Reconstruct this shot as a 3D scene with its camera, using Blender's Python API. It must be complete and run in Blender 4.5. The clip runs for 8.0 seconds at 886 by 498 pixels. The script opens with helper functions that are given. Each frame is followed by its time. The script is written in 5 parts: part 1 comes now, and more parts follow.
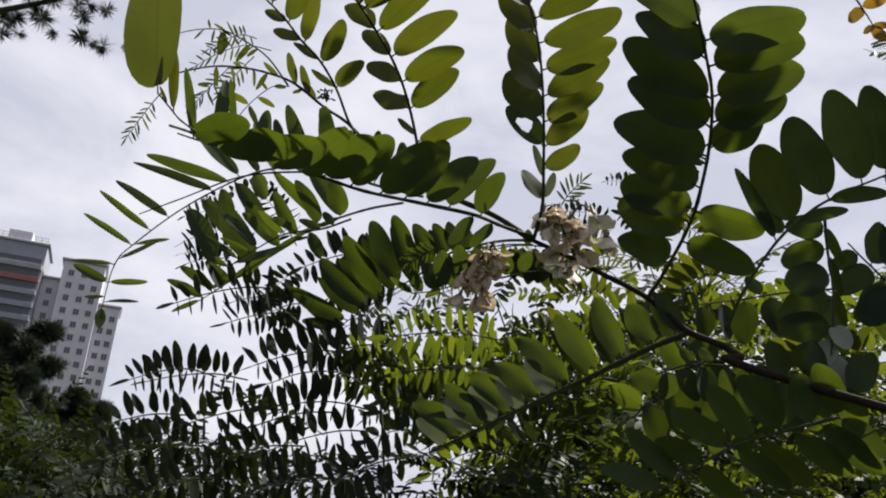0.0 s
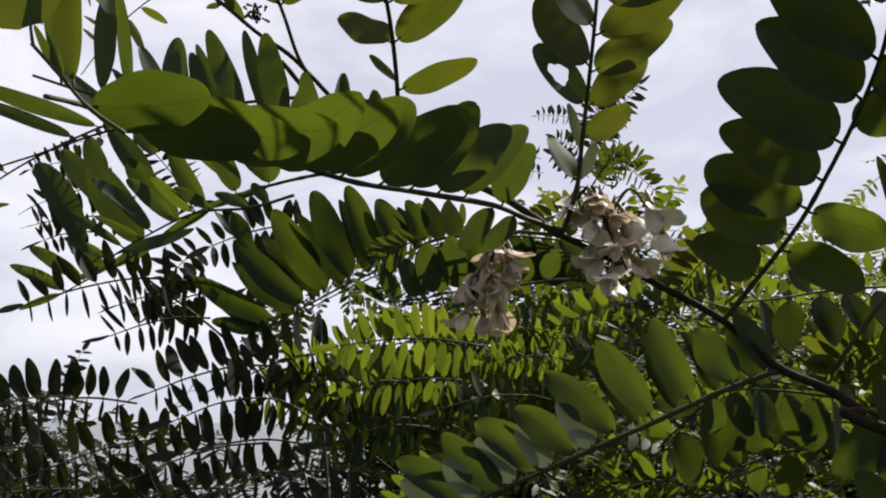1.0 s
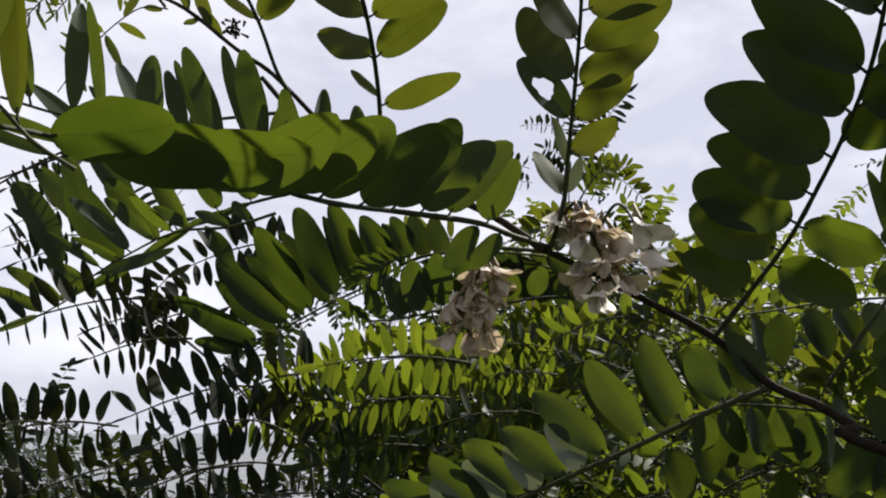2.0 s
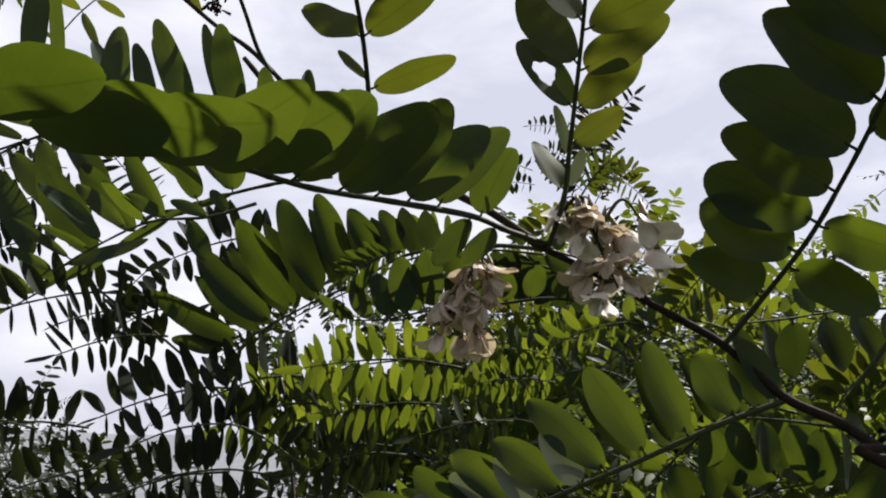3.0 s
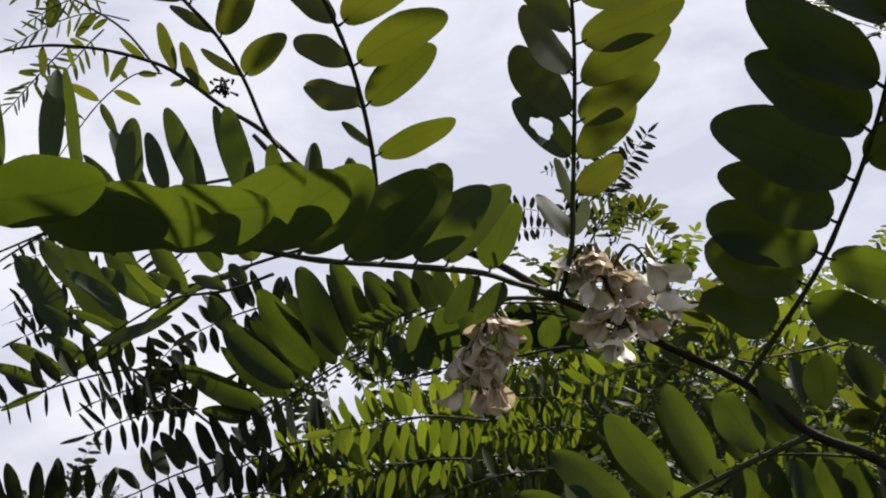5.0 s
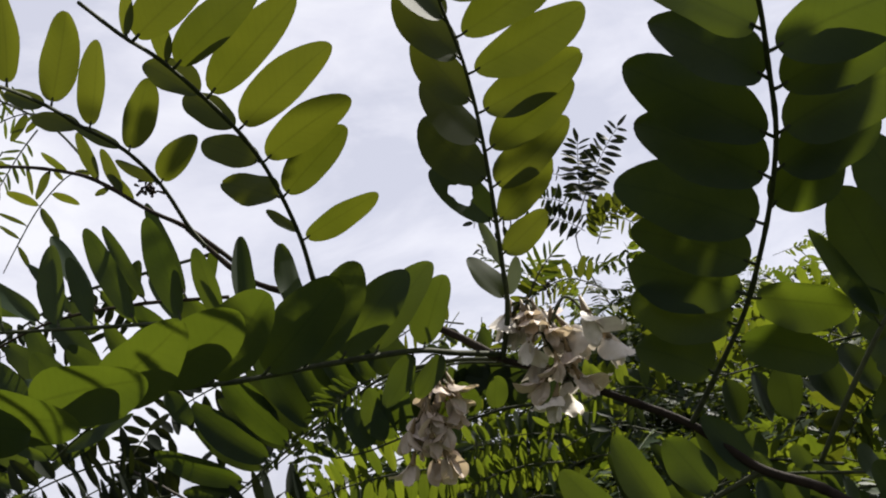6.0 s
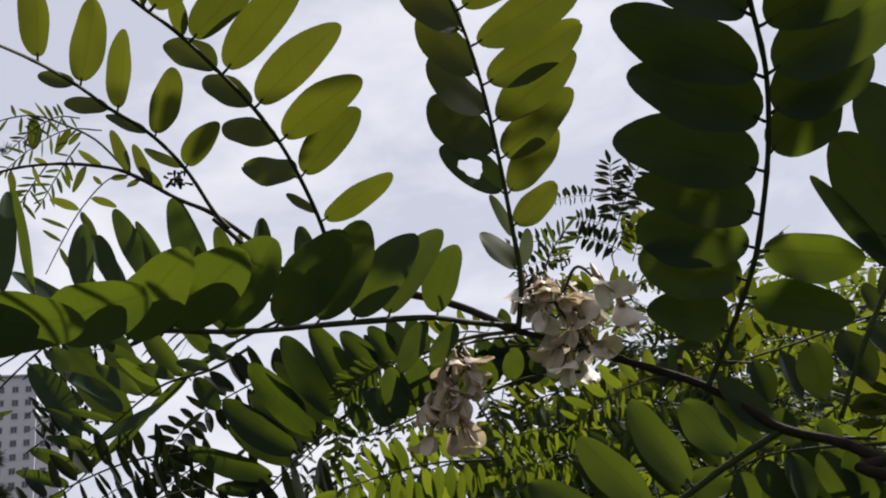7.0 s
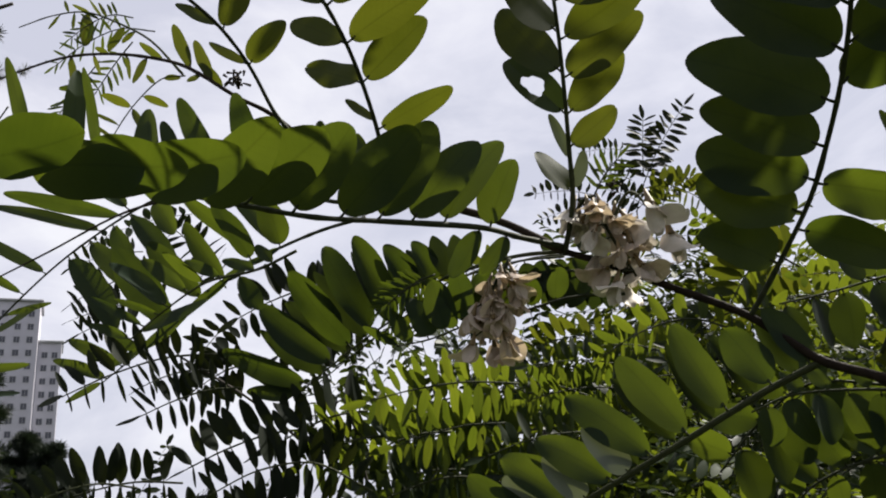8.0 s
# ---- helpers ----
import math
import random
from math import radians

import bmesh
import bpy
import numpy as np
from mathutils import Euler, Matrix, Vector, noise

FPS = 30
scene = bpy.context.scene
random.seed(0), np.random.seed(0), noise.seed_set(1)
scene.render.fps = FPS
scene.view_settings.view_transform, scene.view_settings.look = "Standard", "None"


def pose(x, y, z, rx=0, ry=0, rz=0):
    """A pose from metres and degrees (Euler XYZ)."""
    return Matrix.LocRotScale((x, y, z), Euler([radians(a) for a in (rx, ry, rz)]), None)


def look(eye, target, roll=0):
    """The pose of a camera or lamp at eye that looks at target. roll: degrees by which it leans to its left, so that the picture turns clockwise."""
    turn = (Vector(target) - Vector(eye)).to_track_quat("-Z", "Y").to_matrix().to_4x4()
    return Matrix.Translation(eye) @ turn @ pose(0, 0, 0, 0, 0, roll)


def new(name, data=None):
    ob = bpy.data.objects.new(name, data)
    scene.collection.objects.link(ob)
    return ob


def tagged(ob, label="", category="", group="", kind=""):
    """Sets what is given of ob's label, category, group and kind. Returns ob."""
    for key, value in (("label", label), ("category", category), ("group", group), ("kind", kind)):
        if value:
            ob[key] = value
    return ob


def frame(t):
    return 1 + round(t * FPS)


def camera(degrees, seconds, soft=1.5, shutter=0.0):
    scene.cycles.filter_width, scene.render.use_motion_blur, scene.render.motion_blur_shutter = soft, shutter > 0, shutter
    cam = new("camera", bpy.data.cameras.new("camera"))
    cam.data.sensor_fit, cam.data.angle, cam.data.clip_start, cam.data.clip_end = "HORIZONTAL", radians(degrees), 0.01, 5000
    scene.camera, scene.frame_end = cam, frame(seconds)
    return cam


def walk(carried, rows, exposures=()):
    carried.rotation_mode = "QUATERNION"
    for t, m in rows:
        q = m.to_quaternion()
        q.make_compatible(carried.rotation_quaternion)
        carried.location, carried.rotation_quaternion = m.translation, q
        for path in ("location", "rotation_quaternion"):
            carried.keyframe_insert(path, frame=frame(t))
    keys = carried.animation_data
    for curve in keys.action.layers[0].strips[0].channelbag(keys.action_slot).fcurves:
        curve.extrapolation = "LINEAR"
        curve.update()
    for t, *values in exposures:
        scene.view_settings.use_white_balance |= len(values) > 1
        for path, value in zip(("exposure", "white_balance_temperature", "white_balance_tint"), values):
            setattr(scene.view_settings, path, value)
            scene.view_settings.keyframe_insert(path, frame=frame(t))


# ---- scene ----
cam = camera(58.5, 8.0, soft=2.0)
walk(cam, [
    (0.0, look((0.1071, -0.1268, 1.5021), (-0.0928, 0.7961, 1.8311), 4.48)),
    (0.5, look((0.1049, -0.1247, 1.4961), (-0.0791, 0.7961, 1.8399), 4.70)),
    (0.6, look((0.0975, -0.1181, 1.5078), (-0.0764, 0.8098, 1.8376), 4.35)),
    (0.7, look((0.0779, -0.0994, 1.5304), (-0.0697, 0.8419, 1.8339), 3.42)),
    (0.8, look((0.0484, -0.0625, 1.5577), (-0.0549, 0.8940, 1.8307), 2.42)),
    (0.9, look((0.0251, -0.0313, 1.5754), (-0.0358, 0.9340, 1.8292), 2.01)),
    (1.0, look((0.0009, 0.0037, 1.5965), (-0.0094, 0.9779, 1.8220), 1.50)),
    (1.5, look((0.0004, 0.0033, 1.6003), (0.0007, 0.9760, 1.8323), 1.04)),
    (1.7, look((0.0033, 0.0051, 1.6018), (0.0018, 0.9773, 1.8361), 0.62)),
    (2.8, look((0.0054, 0.0332, 1.6059), (0.0069, 1.0054, 1.8401), 1.47)),
    (3.0, look((0.0106, 0.0387, 1.6056), (0.0055, 1.0090, 1.8475), 1.89)),
    (3.5, look((0.0209, 0.0400, 1.6165), (-0.0001, 1.0054, 1.8763), -1.08)),
    (4.0, look((0.0113, 0.0373, 1.6145), (-0.0149, 0.9979, 1.8910), -1.07)),
    (4.2, look((0.0091, 0.0341, 1.6140), (-0.0292, 0.9961, 1.8846), -0.08)),
    (5.3, look((0.0270, 0.0301, 1.6074), (-0.0165, 0.9788, 1.9208), -3.25)),
    (5.5, look((0.0319, 0.0286, 1.6127), (-0.0062, 0.9760, 1.9306), -4.85)),
    (6.0, look((0.0629, 0.0213, 1.6427), (-0.0017, 0.9774, 1.9288), -8.68)),
    (6.5, look((0.0825, 0.0288, 1.6146), (-0.0200, 0.9570, 1.9724), -9.90)),
    (7.0, look((0.0736, 0.0267, 1.6013), (-0.0395, 0.9528, 1.9612), -9.22)),
    (7.5, look((0.0594, 0.0187, 1.5952), (-0.0690, 0.9624, 1.9001), -6.51)),
    (8.0, look((0.0491, 0.0252, 1.5813), (-0.0805, 0.9664, 1.8934), -4.40)),
], [(0.0, 1.2), (0.5, 1.2), (1.0, 1.3), (3.0, 1.36), (4.0, 1.36), (5.5, 1.28), (6.0, 1.31), (6.5, 1.25), (7.0, 1.2), (8.0, 1.26)])

# ---- light ----
scene.view_settings.exposure = 1.27
world = bpy.data.worlds.new("sky")
scene.world = world
world.use_nodes = True
wt = world.node_tree
wt.nodes.clear()


def node(tree, kind, **values):
    n = tree.nodes.new(kind)
    for key, value in values.items():
        n.inputs[key.replace("_", " ")].default_value = value
    return n


SUN = Vector((0.50, 0.44, 0.75)).normalized()
sky = wt.nodes.new("ShaderNodeTexSky")
sky.sky_type = "NISHITA"
sky.sun_disc = False
sky.sun_elevation = math.asin(SUN.z)
sky.sun_rotation = math.atan2(SUN.x, SUN.y)
sky.dust_density = 1.0
clear = node(wt, "ShaderNodeBackground", Strength=0.05)
wt.links.new(sky.outputs[0], clear.inputs[0])
coord = wt.nodes.new("ShaderNodeTexCoord")
stretch = wt.nodes.new("ShaderNodeMapping")
stretch.inputs["Scale"].default_value = (1.0, 1.0, 2.2)
stretch.inputs["Location"].default_value = (0.35, 0.2, 0.1)
wt.links.new(coord.outputs["Generated"], stretch.inputs[0])
puffs = node(wt, "ShaderNodeTexNoise", Scale=3.2, Detail=8.0, Roughness=0.56, Distortion=0.35)
wt.links.new(stretch.outputs[0], puffs.inputs["Vector"])
shade = wt.nodes.new("ShaderNodeValToRGB")
shade.color_ramp.elements[0].position = 0.40
shade.color_ramp.elements[0].color = (0.61, 0.62, 0.725, 1)
shade.color_ramp.elements[1].position = 0.66
shade.color_ramp.elements[1].color = (0.885, 0.88, 0.935, 1)
mid = shade.color_ramp.elements.new(0.53)
mid.color = (0.762, 0.76, 0.85, 1)
wt.links.new(puffs.outputs[0], shade.inputs[0])
# thin cloud scatters the sun forward: it is brightest round the sun and dims towards the other side
toward = wt.nodes.new("ShaderNodeVectorMath")
toward.operation = "DOT_PRODUCT"
toward.inputs[1].default_value = SUN
wt.links.new(coord.outputs["Generated"], toward.inputs[0])
halo = wt.nodes.new("ShaderNodeMapRange")
halo.interpolation_type = "SMOOTHSTEP"
for key, value in (("From Min", -0.75), ("From Max", 0.12), ("To Min", 0.04), ("To Max", 0.46)):
    halo.inputs[key].default_value = value
wt.links.new(toward.outputs["Value"], halo.inputs["Value"])
cloud = node(wt, "ShaderNodeBackground", Strength=1.0)
wt.links.new(shade.outputs[0], cloud.inputs[0])
wt.links.new(halo.outputs[0], cloud.inputs[1])
cover = node(wt, "ShaderNodeMixShader", Fac=0.92)
wt.links.new(clear.outputs[0], cover.inputs[1])
wt.links.new(cloud.outputs[0], cover.inputs[2])
wout = wt.nodes.new("ShaderNodeOutputWorld")
wt.links.new(cover.outputs[0], wout.inputs[0])

sun_data = bpy.data.lights.new("sun", "SUN")
sun_data.energy = 5.0
sun_data.angle = radians(0.6)
sun_data.color = (1.0, 0.95, 0.86)
sun = new("sun", sun_data)
sun.matrix_basis = look(SUN * 30, (0, 0, 0))


# ---- materials ----
def material(name):
    m = bpy.data.materials.new(name)
    m.use_nodes = True
    m.node_tree.nodes.clear()
    out = m.node_tree.nodes.new("ShaderNodeOutputMaterial")
    return m, m.node_tree, out


def ramp(tree, source, stops):
    r = tree.nodes.new("ShaderNodeValToRGB")
    while len(r.color_ramp.elements) < len(stops):
        r.color_ramp.elements.new(0.5)
    for e, (where, c) in zip(r.color_ramp.elements, stops):
        e.position, e.color = where, (*c, 1)
    tree.links.new(source, r.inputs[0])
    return r.outputs[0]


def leaf_material(name, dark, light, through_dark, through_light, gloss=0.55, grain=160.0, sheer=0.55):
    """A thin blade: green reflecting face, yellow-green light passing through, a soft waxy sheen and fine veins."""
    m, t, out = material(name)
    info = t.nodes.new("ShaderNodeObjectInfo")
    isle = t.nodes.new("ShaderNodeNewGeometry")
    pos = t.nodes.new("ShaderNodeTexCoord")
    add = t.nodes.new("ShaderNodeMath")
    add.operation = "ADD"
    t.links.new(info.outputs["Random"], add.inputs[0])
    t.links.new(isle.outputs["Random Per Island"], add.inputs[1])
    half = t.nodes.new("ShaderNodeMath")
    half.operation = "FRACT"
    t.links.new(add.outputs[0], half.inputs[0])
    blot = node(t, "ShaderNodeTexNoise", Scale=grain * 0.35, Detail=4.0)
    t.links.new(isle.outputs["Position"], blot.inputs["Vector"])
    fine = node(t, "ShaderNodeTexNoise", Scale=grain * 6, Detail=2.0)
    t.links.new(isle.outputs["Position"], fine.inputs["Vector"])
    mixv = t.nodes.new("ShaderNodeMath")
    mixv.operation = "MULTIPLY_ADD"
    mixv.inputs[1].default_value = 0.42
    t.links.new(half.outputs[0], mixv.inputs[0])
    part_blot = t.nodes.new("ShaderNodeMath")
    part_blot.operation = "MULTIPLY"
    part_blot.inputs[1].default_value = 0.75
    t.links.new(blot.outputs[0], part_blot.inputs[0])
    t.links.new(part_blot.outputs[0], mixv.inputs[2])
    face = ramp(t, mixv.outputs[0], [(0.2, dark), (0.8, light)])
    glow = ramp(t, mixv.outputs[0], [(0.2, through_dark), (0.8, through_light)])
    # midrib and fine side veins let less light through
    axes = t.nodes.new("ShaderNodeSeparateXYZ")
    t.links.new(pos.outputs["UV"], axes.inputs[0])
    off = t.nodes.new("ShaderNodeMath")
    off.operation = "SUBTRACT"
    off.inputs[1].default_value = 1.0
    t.links.new(axes.outputs["Y"], off.inputs[0])
    side = t.nodes.new("ShaderNodeMath")
    side.operation = "ABSOLUTE"
    t.links.new(off.outputs[0], side.inputs[0])
    rib = t.nodes.new("ShaderNodeMapRange")
    for key, value in (("From Min", 0.02), ("From Max", 0.07), ("To Min", 0.82), ("To Max", 1.0)):
        rib.inputs[key].default_value = value
    t.links.new(side.outputs[0], rib.inputs["Value"])
    slant = t.nodes.new("ShaderNodeMath")
    slant.operation = "MULTIPLY_ADD"
    slant.inputs[1].default_value = -0.16
    t.links.new(side.outputs[0], slant.inputs[0])
    t.links.new(axes.outputs["X"], slant.inputs[2])
    comb = t.nodes.new("ShaderNodeMath")
    comb.operation = "MULTIPLY"
    comb.inputs[1].default_value = 82.0
    t.links.new(slant.outputs[0], comb.inputs[0])
    wavy = t.nodes.new("ShaderNodeMath")
    wavy.operation = "SINE"
    t.links.new(comb.outputs[0], wavy.inputs[0])
    vein = t.nodes.new("ShaderNodeMapRange")
    for key, value in (("From Min", 0.55), ("From Max", 1.0), ("To Min", 1.0), ("To Max", 0.95)):
        vein.inputs[key].default_value = value
    t.links.new(wavy.outputs[0], vein.inputs["Value"])
    dim = t.nodes.new("ShaderNodeMath")
    dim.operation = "MULTIPLY"
    t.links.new(rib.outputs[0], dim.inputs[0])
    t.links.new(vein.outputs[0], dim.inputs[1])
    veined = t.nodes.new("ShaderNodeMix")
    veined.data_type = "RGBA"
    veined.blend_type = "MULTIPLY"
    veined.inputs["Factor"].default_value = 1.0
    t.links.new(glow, veined.inputs[6])
    t.links.new(dim.outputs[0], veined.inputs[7])
    glow = veined.outputs[2]
    # relief in the blade's own frame
    wave = node(t, "ShaderNodeTexWave", Scale=9.0, Distortion=1.2, Detail=1.0)
    t.links.new(pos.outputs["Object"], wave.inputs["Vector"])
    height = t.nodes.new("ShaderNodeMath")
    height.operation = "MULTIPLY_ADD"
    height.inputs[1].default_value = 0.3
    t.links.new(wave.outputs["Fac"], height.inputs[0])
    t.links.new(fine.outputs[0], height.inputs[2])
    bump = node(t, "ShaderNodeBump", Strength=0.05, Distance=0.0004)
    t.links.new(height.outputs[0], bump.inputs["Height"])
    body = node(t, "ShaderNodeBsdfPrincipled", Roughness=gloss)
    body.inputs["Specular IOR Level"].default_value = 0.22
    t.links.new(face, body.inputs["Base Color"])
    t.links.new(bump.outputs[0], body.inputs["Normal"])
    lit = t.nodes.new("ShaderNodeBsdfTranslucent")
    t.links.new(glow, lit.inputs[0])
    mix = node(t, "ShaderNodeMixShader", Fac=sheer)
    t.links.new(body.outputs[0], mix.inputs[1])
    t.links.new(lit.outputs[0], mix.inputs[2])
    t.links.new(mix.outputs[0], out.inputs[0])
    return m


LEAF = leaf_material("leaf", (0.012, 0.027, 0.014), (0.022, 0.041, 0.019), (0.029, 0.044, 0.0024), (0.056, 0.073, 0.0044))
YOUNG = leaf_material("young_leaf", (0.018, 0.034, 0.008), (0.030, 0.046, 0.010), (0.048, 0.058, 0.0032), (0.076, 0.084, 0.0056))
# Pale underside, with reflected sky also put into its colour.
PALE = leaf_material("pale_underside_sheen", (0.13, 0.15, 0.125), (0.20, 0.22, 0.185), (0.05, 0.06, 0.02), (0.08, 0.09, 0.03), gloss=0.5, sheer=0.3)
# Lit copy of the locust leaf: sunlight is put into its brighter glow.
LIT_LEAF = leaf_material("painted_lit_leaf", (0.014, 0.032, 0.010), (0.026, 0.048, 0.014), (0.044, 0.066, 0.004), (0.108, 0.130, 0.008), grain=60.0)
# Shaded copy of the locust leaf: shade is put into its duller colour.
SHADED_LEAF = leaf_material("shaded_leaf", (0.009, 0.019, 0.008), (0.018, 0.032, 0.012), (0.008, 0.013, 0.002), (0.034, 0.046, 0.004), gloss=0.5, grain=30.0)
# Shade of the thicket is put into these dark leaf colours.
SHADED_SHRUB_LEAF = leaf_material("shaded_shrub_leaf", (0.007, 0.014, 0.006), (0.016, 0.027, 0.009), (0.005, 0.009, 0.001), (0.020, 0.027, 0.003), gloss=0.6, grain=12.0)
# Near-black copy of the locust leaf: its silhouette against the sky is painted in.
SILHOUETTE_LEAF = leaf_material("silhouette_slim_leaf", (0.008, 0.014, 0.008), (0.014, 0.022, 0.010), (0.004, 0.006, 0.001), (0.014, 0.017, 0.002), gloss=0.6)
NEEDLE = leaf_material("needle", (0.006, 0.011, 0.008), (0.014, 0.02, 0.012), (0.01, 0.016, 0.008), (0.02, 0.03, 0.012), grain=10.0, sheer=0.2)


def plain(name, a, b, rough=0.7, scale=60.0, bump_depth=0.0, bump_scale=200.0, spec=0.4, through_colour=None, sheer=0.0):
    m, t, out = material(name)
    geo = t.nodes.new("ShaderNodeNewGeometry")
    info = t.nodes.new("ShaderNodeObjectInfo")
    n1 = node(t, "ShaderNodeTexNoise", Scale=scale, Detail=6.0, Roughness=0.6)
    t.links.new(geo.outputs["Position"], n1.inputs["Vector"])
    s = t.nodes.new("ShaderNodeMath")
    s.operation = "MULTIPLY_ADD"
    s.inputs[1].default_value = 0.3
    t.links.new(info.outputs["Random"], s.inputs[0])
    t.links.new(n1.outputs[0], s.inputs[2])
    col = ramp(t, s.outputs[0], [(0.35, a), (0.9, b)])
    p = node(t, "ShaderNodeBsdfPrincipled", Roughness=rough)
    p.inputs["Specular IOR Level"].default_value = spec
    t.links.new(col, p.inputs["Base Color"])
    if bump_depth:
        n2 = node(t, "ShaderNodeTexNoise", Scale=bump_scale, Detail=4.0)
        t.links.new(geo.outputs["Position"], n2.inputs["Vector"])
        bp = node(t, "ShaderNodeBump", Strength=0.6, Distance=bump_depth)
        t.links.new(n2.outputs[0], bp.inputs["Height"])
        t.links.new(bp.outputs[0], p.inputs["Normal"])
    if sheer:
        tr = t.nodes.new("ShaderNodeBsdfTranslucent")
        tr.inputs[0].default_value = (*through_colour, 1)
        mix = node(t, "ShaderNodeMixShader", Fac=sheer)
        t.links.new(p.outputs[0], mix.inputs[1])
        t.links.new(tr.outputs[0], mix.inputs[2])
        t.links.new(mix.outputs[0], out.inputs[0])
    else:
        t.links.new(p.outputs[0], out.inputs[0])
    return m


TWIG = plain("twig_bark", (0.010, 0.007, 0.005), (0.028, 0.020, 0.014), 0.85, 220.0, 0.0006, 900.0, spec=0.12)
STALK = plain("green_stalk", (0.014, 0.017, 0.008), (0.04, 0.045, 0.02), 0.75, 300.0, 0.0003, 1500.0, spec=0.15)
BARK = plain("bark", (0.016, 0.013, 0.011), (0.05, 0.042, 0.034), 0.85, 20.0, 0.01, 60.0)
PETAL = plain("petal", (0.47, 0.41, 0.34), (0.70, 0.65, 0.57), 0.55, 160.0, 0.0005, 500.0, through_colour=(0.36, 0.32, 0.26), sheer=0.30)
WILTED = plain("wilted_petal", (0.42, 0.32, 0.25), (0.72, 0.63, 0.55), 0.65, 130.0, 0.0006, 500.0, through_colour=(0.32, 0.25, 0.16), sheer=0.4)
CALYX = plain("calyx", (0.07, 0.05, 0.02), (0.18, 0.12, 0.05), 0.6, 300.0)
DRY = plain("dry_leaf", (0.10, 0.05, 0.008), (0.2, 0.12, 0.015), 0.6, 80.0, through_colour=(0.17, 0.095, 0.008), sheer=0.5)
WALL = plain("painted_concrete", (0.37, 0.36, 0.41), (0.46, 0.45, 0.50), 0.85, 0.35)
WALL_GREY = plain("grey_concrete", (0.17, 0.18, 0.22), (0.23, 0.24, 0.28), 0.85, 0.35)
WALL_RED = plain("red_panel", (0.15, 0.07, 0.07), (0.20, 0.09, 0.085), 0.8, 0.6)
FRAME = plain("window_frame", (0.24, 0.24, 0.26), (0.32, 0.32, 0.34), 0.5, 2.0)
ROOF = plain("roof_slab", (0.26, 0.26, 0.28), (0.34, 0.34, 0.36), 0.8, 0.6)
GROUND = plain("grassy_ground", (0.02, 0.03, 0.012), (0.05, 0.06, 0.025), 1.0, 1.5, 0.05, 8.0, spec=0.0)
# Distance haze put into the ground colour: grass fades to pale blue-grey.
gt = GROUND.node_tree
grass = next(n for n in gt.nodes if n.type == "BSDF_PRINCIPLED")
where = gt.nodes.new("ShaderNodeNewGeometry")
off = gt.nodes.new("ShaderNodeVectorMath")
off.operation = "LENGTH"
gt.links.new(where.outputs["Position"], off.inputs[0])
haze_mask = gt.nodes.new("ShaderNodeMapRange")
haze_mask.inputs["From Min"].default_value = 150.0
haze_mask.inputs["From Max"].default_value = 320.0
gt.links.new(off.outputs["Value"], haze_mask.inputs["Value"])
haze_noise = node(gt, "ShaderNodeTexNoise", Scale=0.02, Detail=5.0)
gt.links.new(where.outputs["Position"], haze_noise.inputs["Vector"])
haze_tone = ramp(gt, haze_noise.outputs[0], [(0.35, (0.115, 0.122, 0.138)), (0.65, (0.135, 0.142, 0.158))])
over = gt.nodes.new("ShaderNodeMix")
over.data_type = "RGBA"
gt.links.new(haze_mask.outputs[0], over.inputs["Factor"])
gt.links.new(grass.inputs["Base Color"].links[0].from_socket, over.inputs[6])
gt.links.new(haze_tone, over.inputs[7])
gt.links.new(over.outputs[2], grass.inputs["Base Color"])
# Blue-grey haze is put into the hills' own colour.
HILL = plain("haze_tinted_hill", (0.090, 0.100, 0.118), (0.112, 0.122, 0.140), 1.0, 0.004)
BLOCK = plain("pale_block", (0.45, 0.47, 0.52), (0.58, 0.6, 0.64), 0.9, 0.02)

glass, gt, gout = material("window_glass")
pane_bsdf = node(gt, "ShaderNodeBsdfPrincipled", Roughness=0.16, Base_Color=(0.035, 0.038, 0.055, 1))
gt.links.new(pane_bsdf.outputs[0], gout.inputs[0])


# ---- builders ----
def link_mesh(name, bm, mats, parent=None, label="", smooth=True):
    me = bpy.data.meshes.new(name)
    bm.to_mesh(me)
    bm.free()
    for m in mats if isinstance(mats, (list, tuple)) else [mats]:
        me.materials.append(m)
    if smooth:
        me.polygons.foreach_set("use_smooth", [True] * len(me.polygons))
    ob = new(name, me)
    if parent is not None:
        hang(ob, parent)
    if label:
        ob["label"] = label
    return ob


def hang(ob, parent):
    """Parents ob without moving it."""
    ob.parent = parent
    place = Matrix.Identity(4)
    up = parent
    while up is not None:
        place = up.matrix_basis if up.parent is None else up.parent.matrix_basis @ up.matrix_parent_inverse @ up.matrix_basis
        break
    ob.matrix_parent_inverse = place.inverted()


def part(name, bm, mats, parent, label="", smooth=True):
    return link_mesh(name, bm, mats, parent, label, smooth)


def thing(name, where, label, category, group=""):
    ob = new(name)
    ob.empty_display_size = 0.05
    ob.matrix_basis = Matrix.Translation(where)
    return tagged(ob, label, category, group)


def smooth_line(points, steps=6):
    """Catmull-Rom through the points."""
    p = [Vector(q) for q in points]
    p = [2 * p[0] - p[1]] + p + [2 * p[-1] - p[-2]]
    line = []
    for a, b, c, d in zip(p, p[1:], p[2:], p[3:]):
        for k in range(steps):
            t = k / steps
            line.append(0.5 * (2 * b + (c - a) * t + (2 * a - 5 * b + 4 * c - d) * t * t + (3 * b - a - 3 * c + d) * t ** 3))
    line.append(p[-2])
    return line


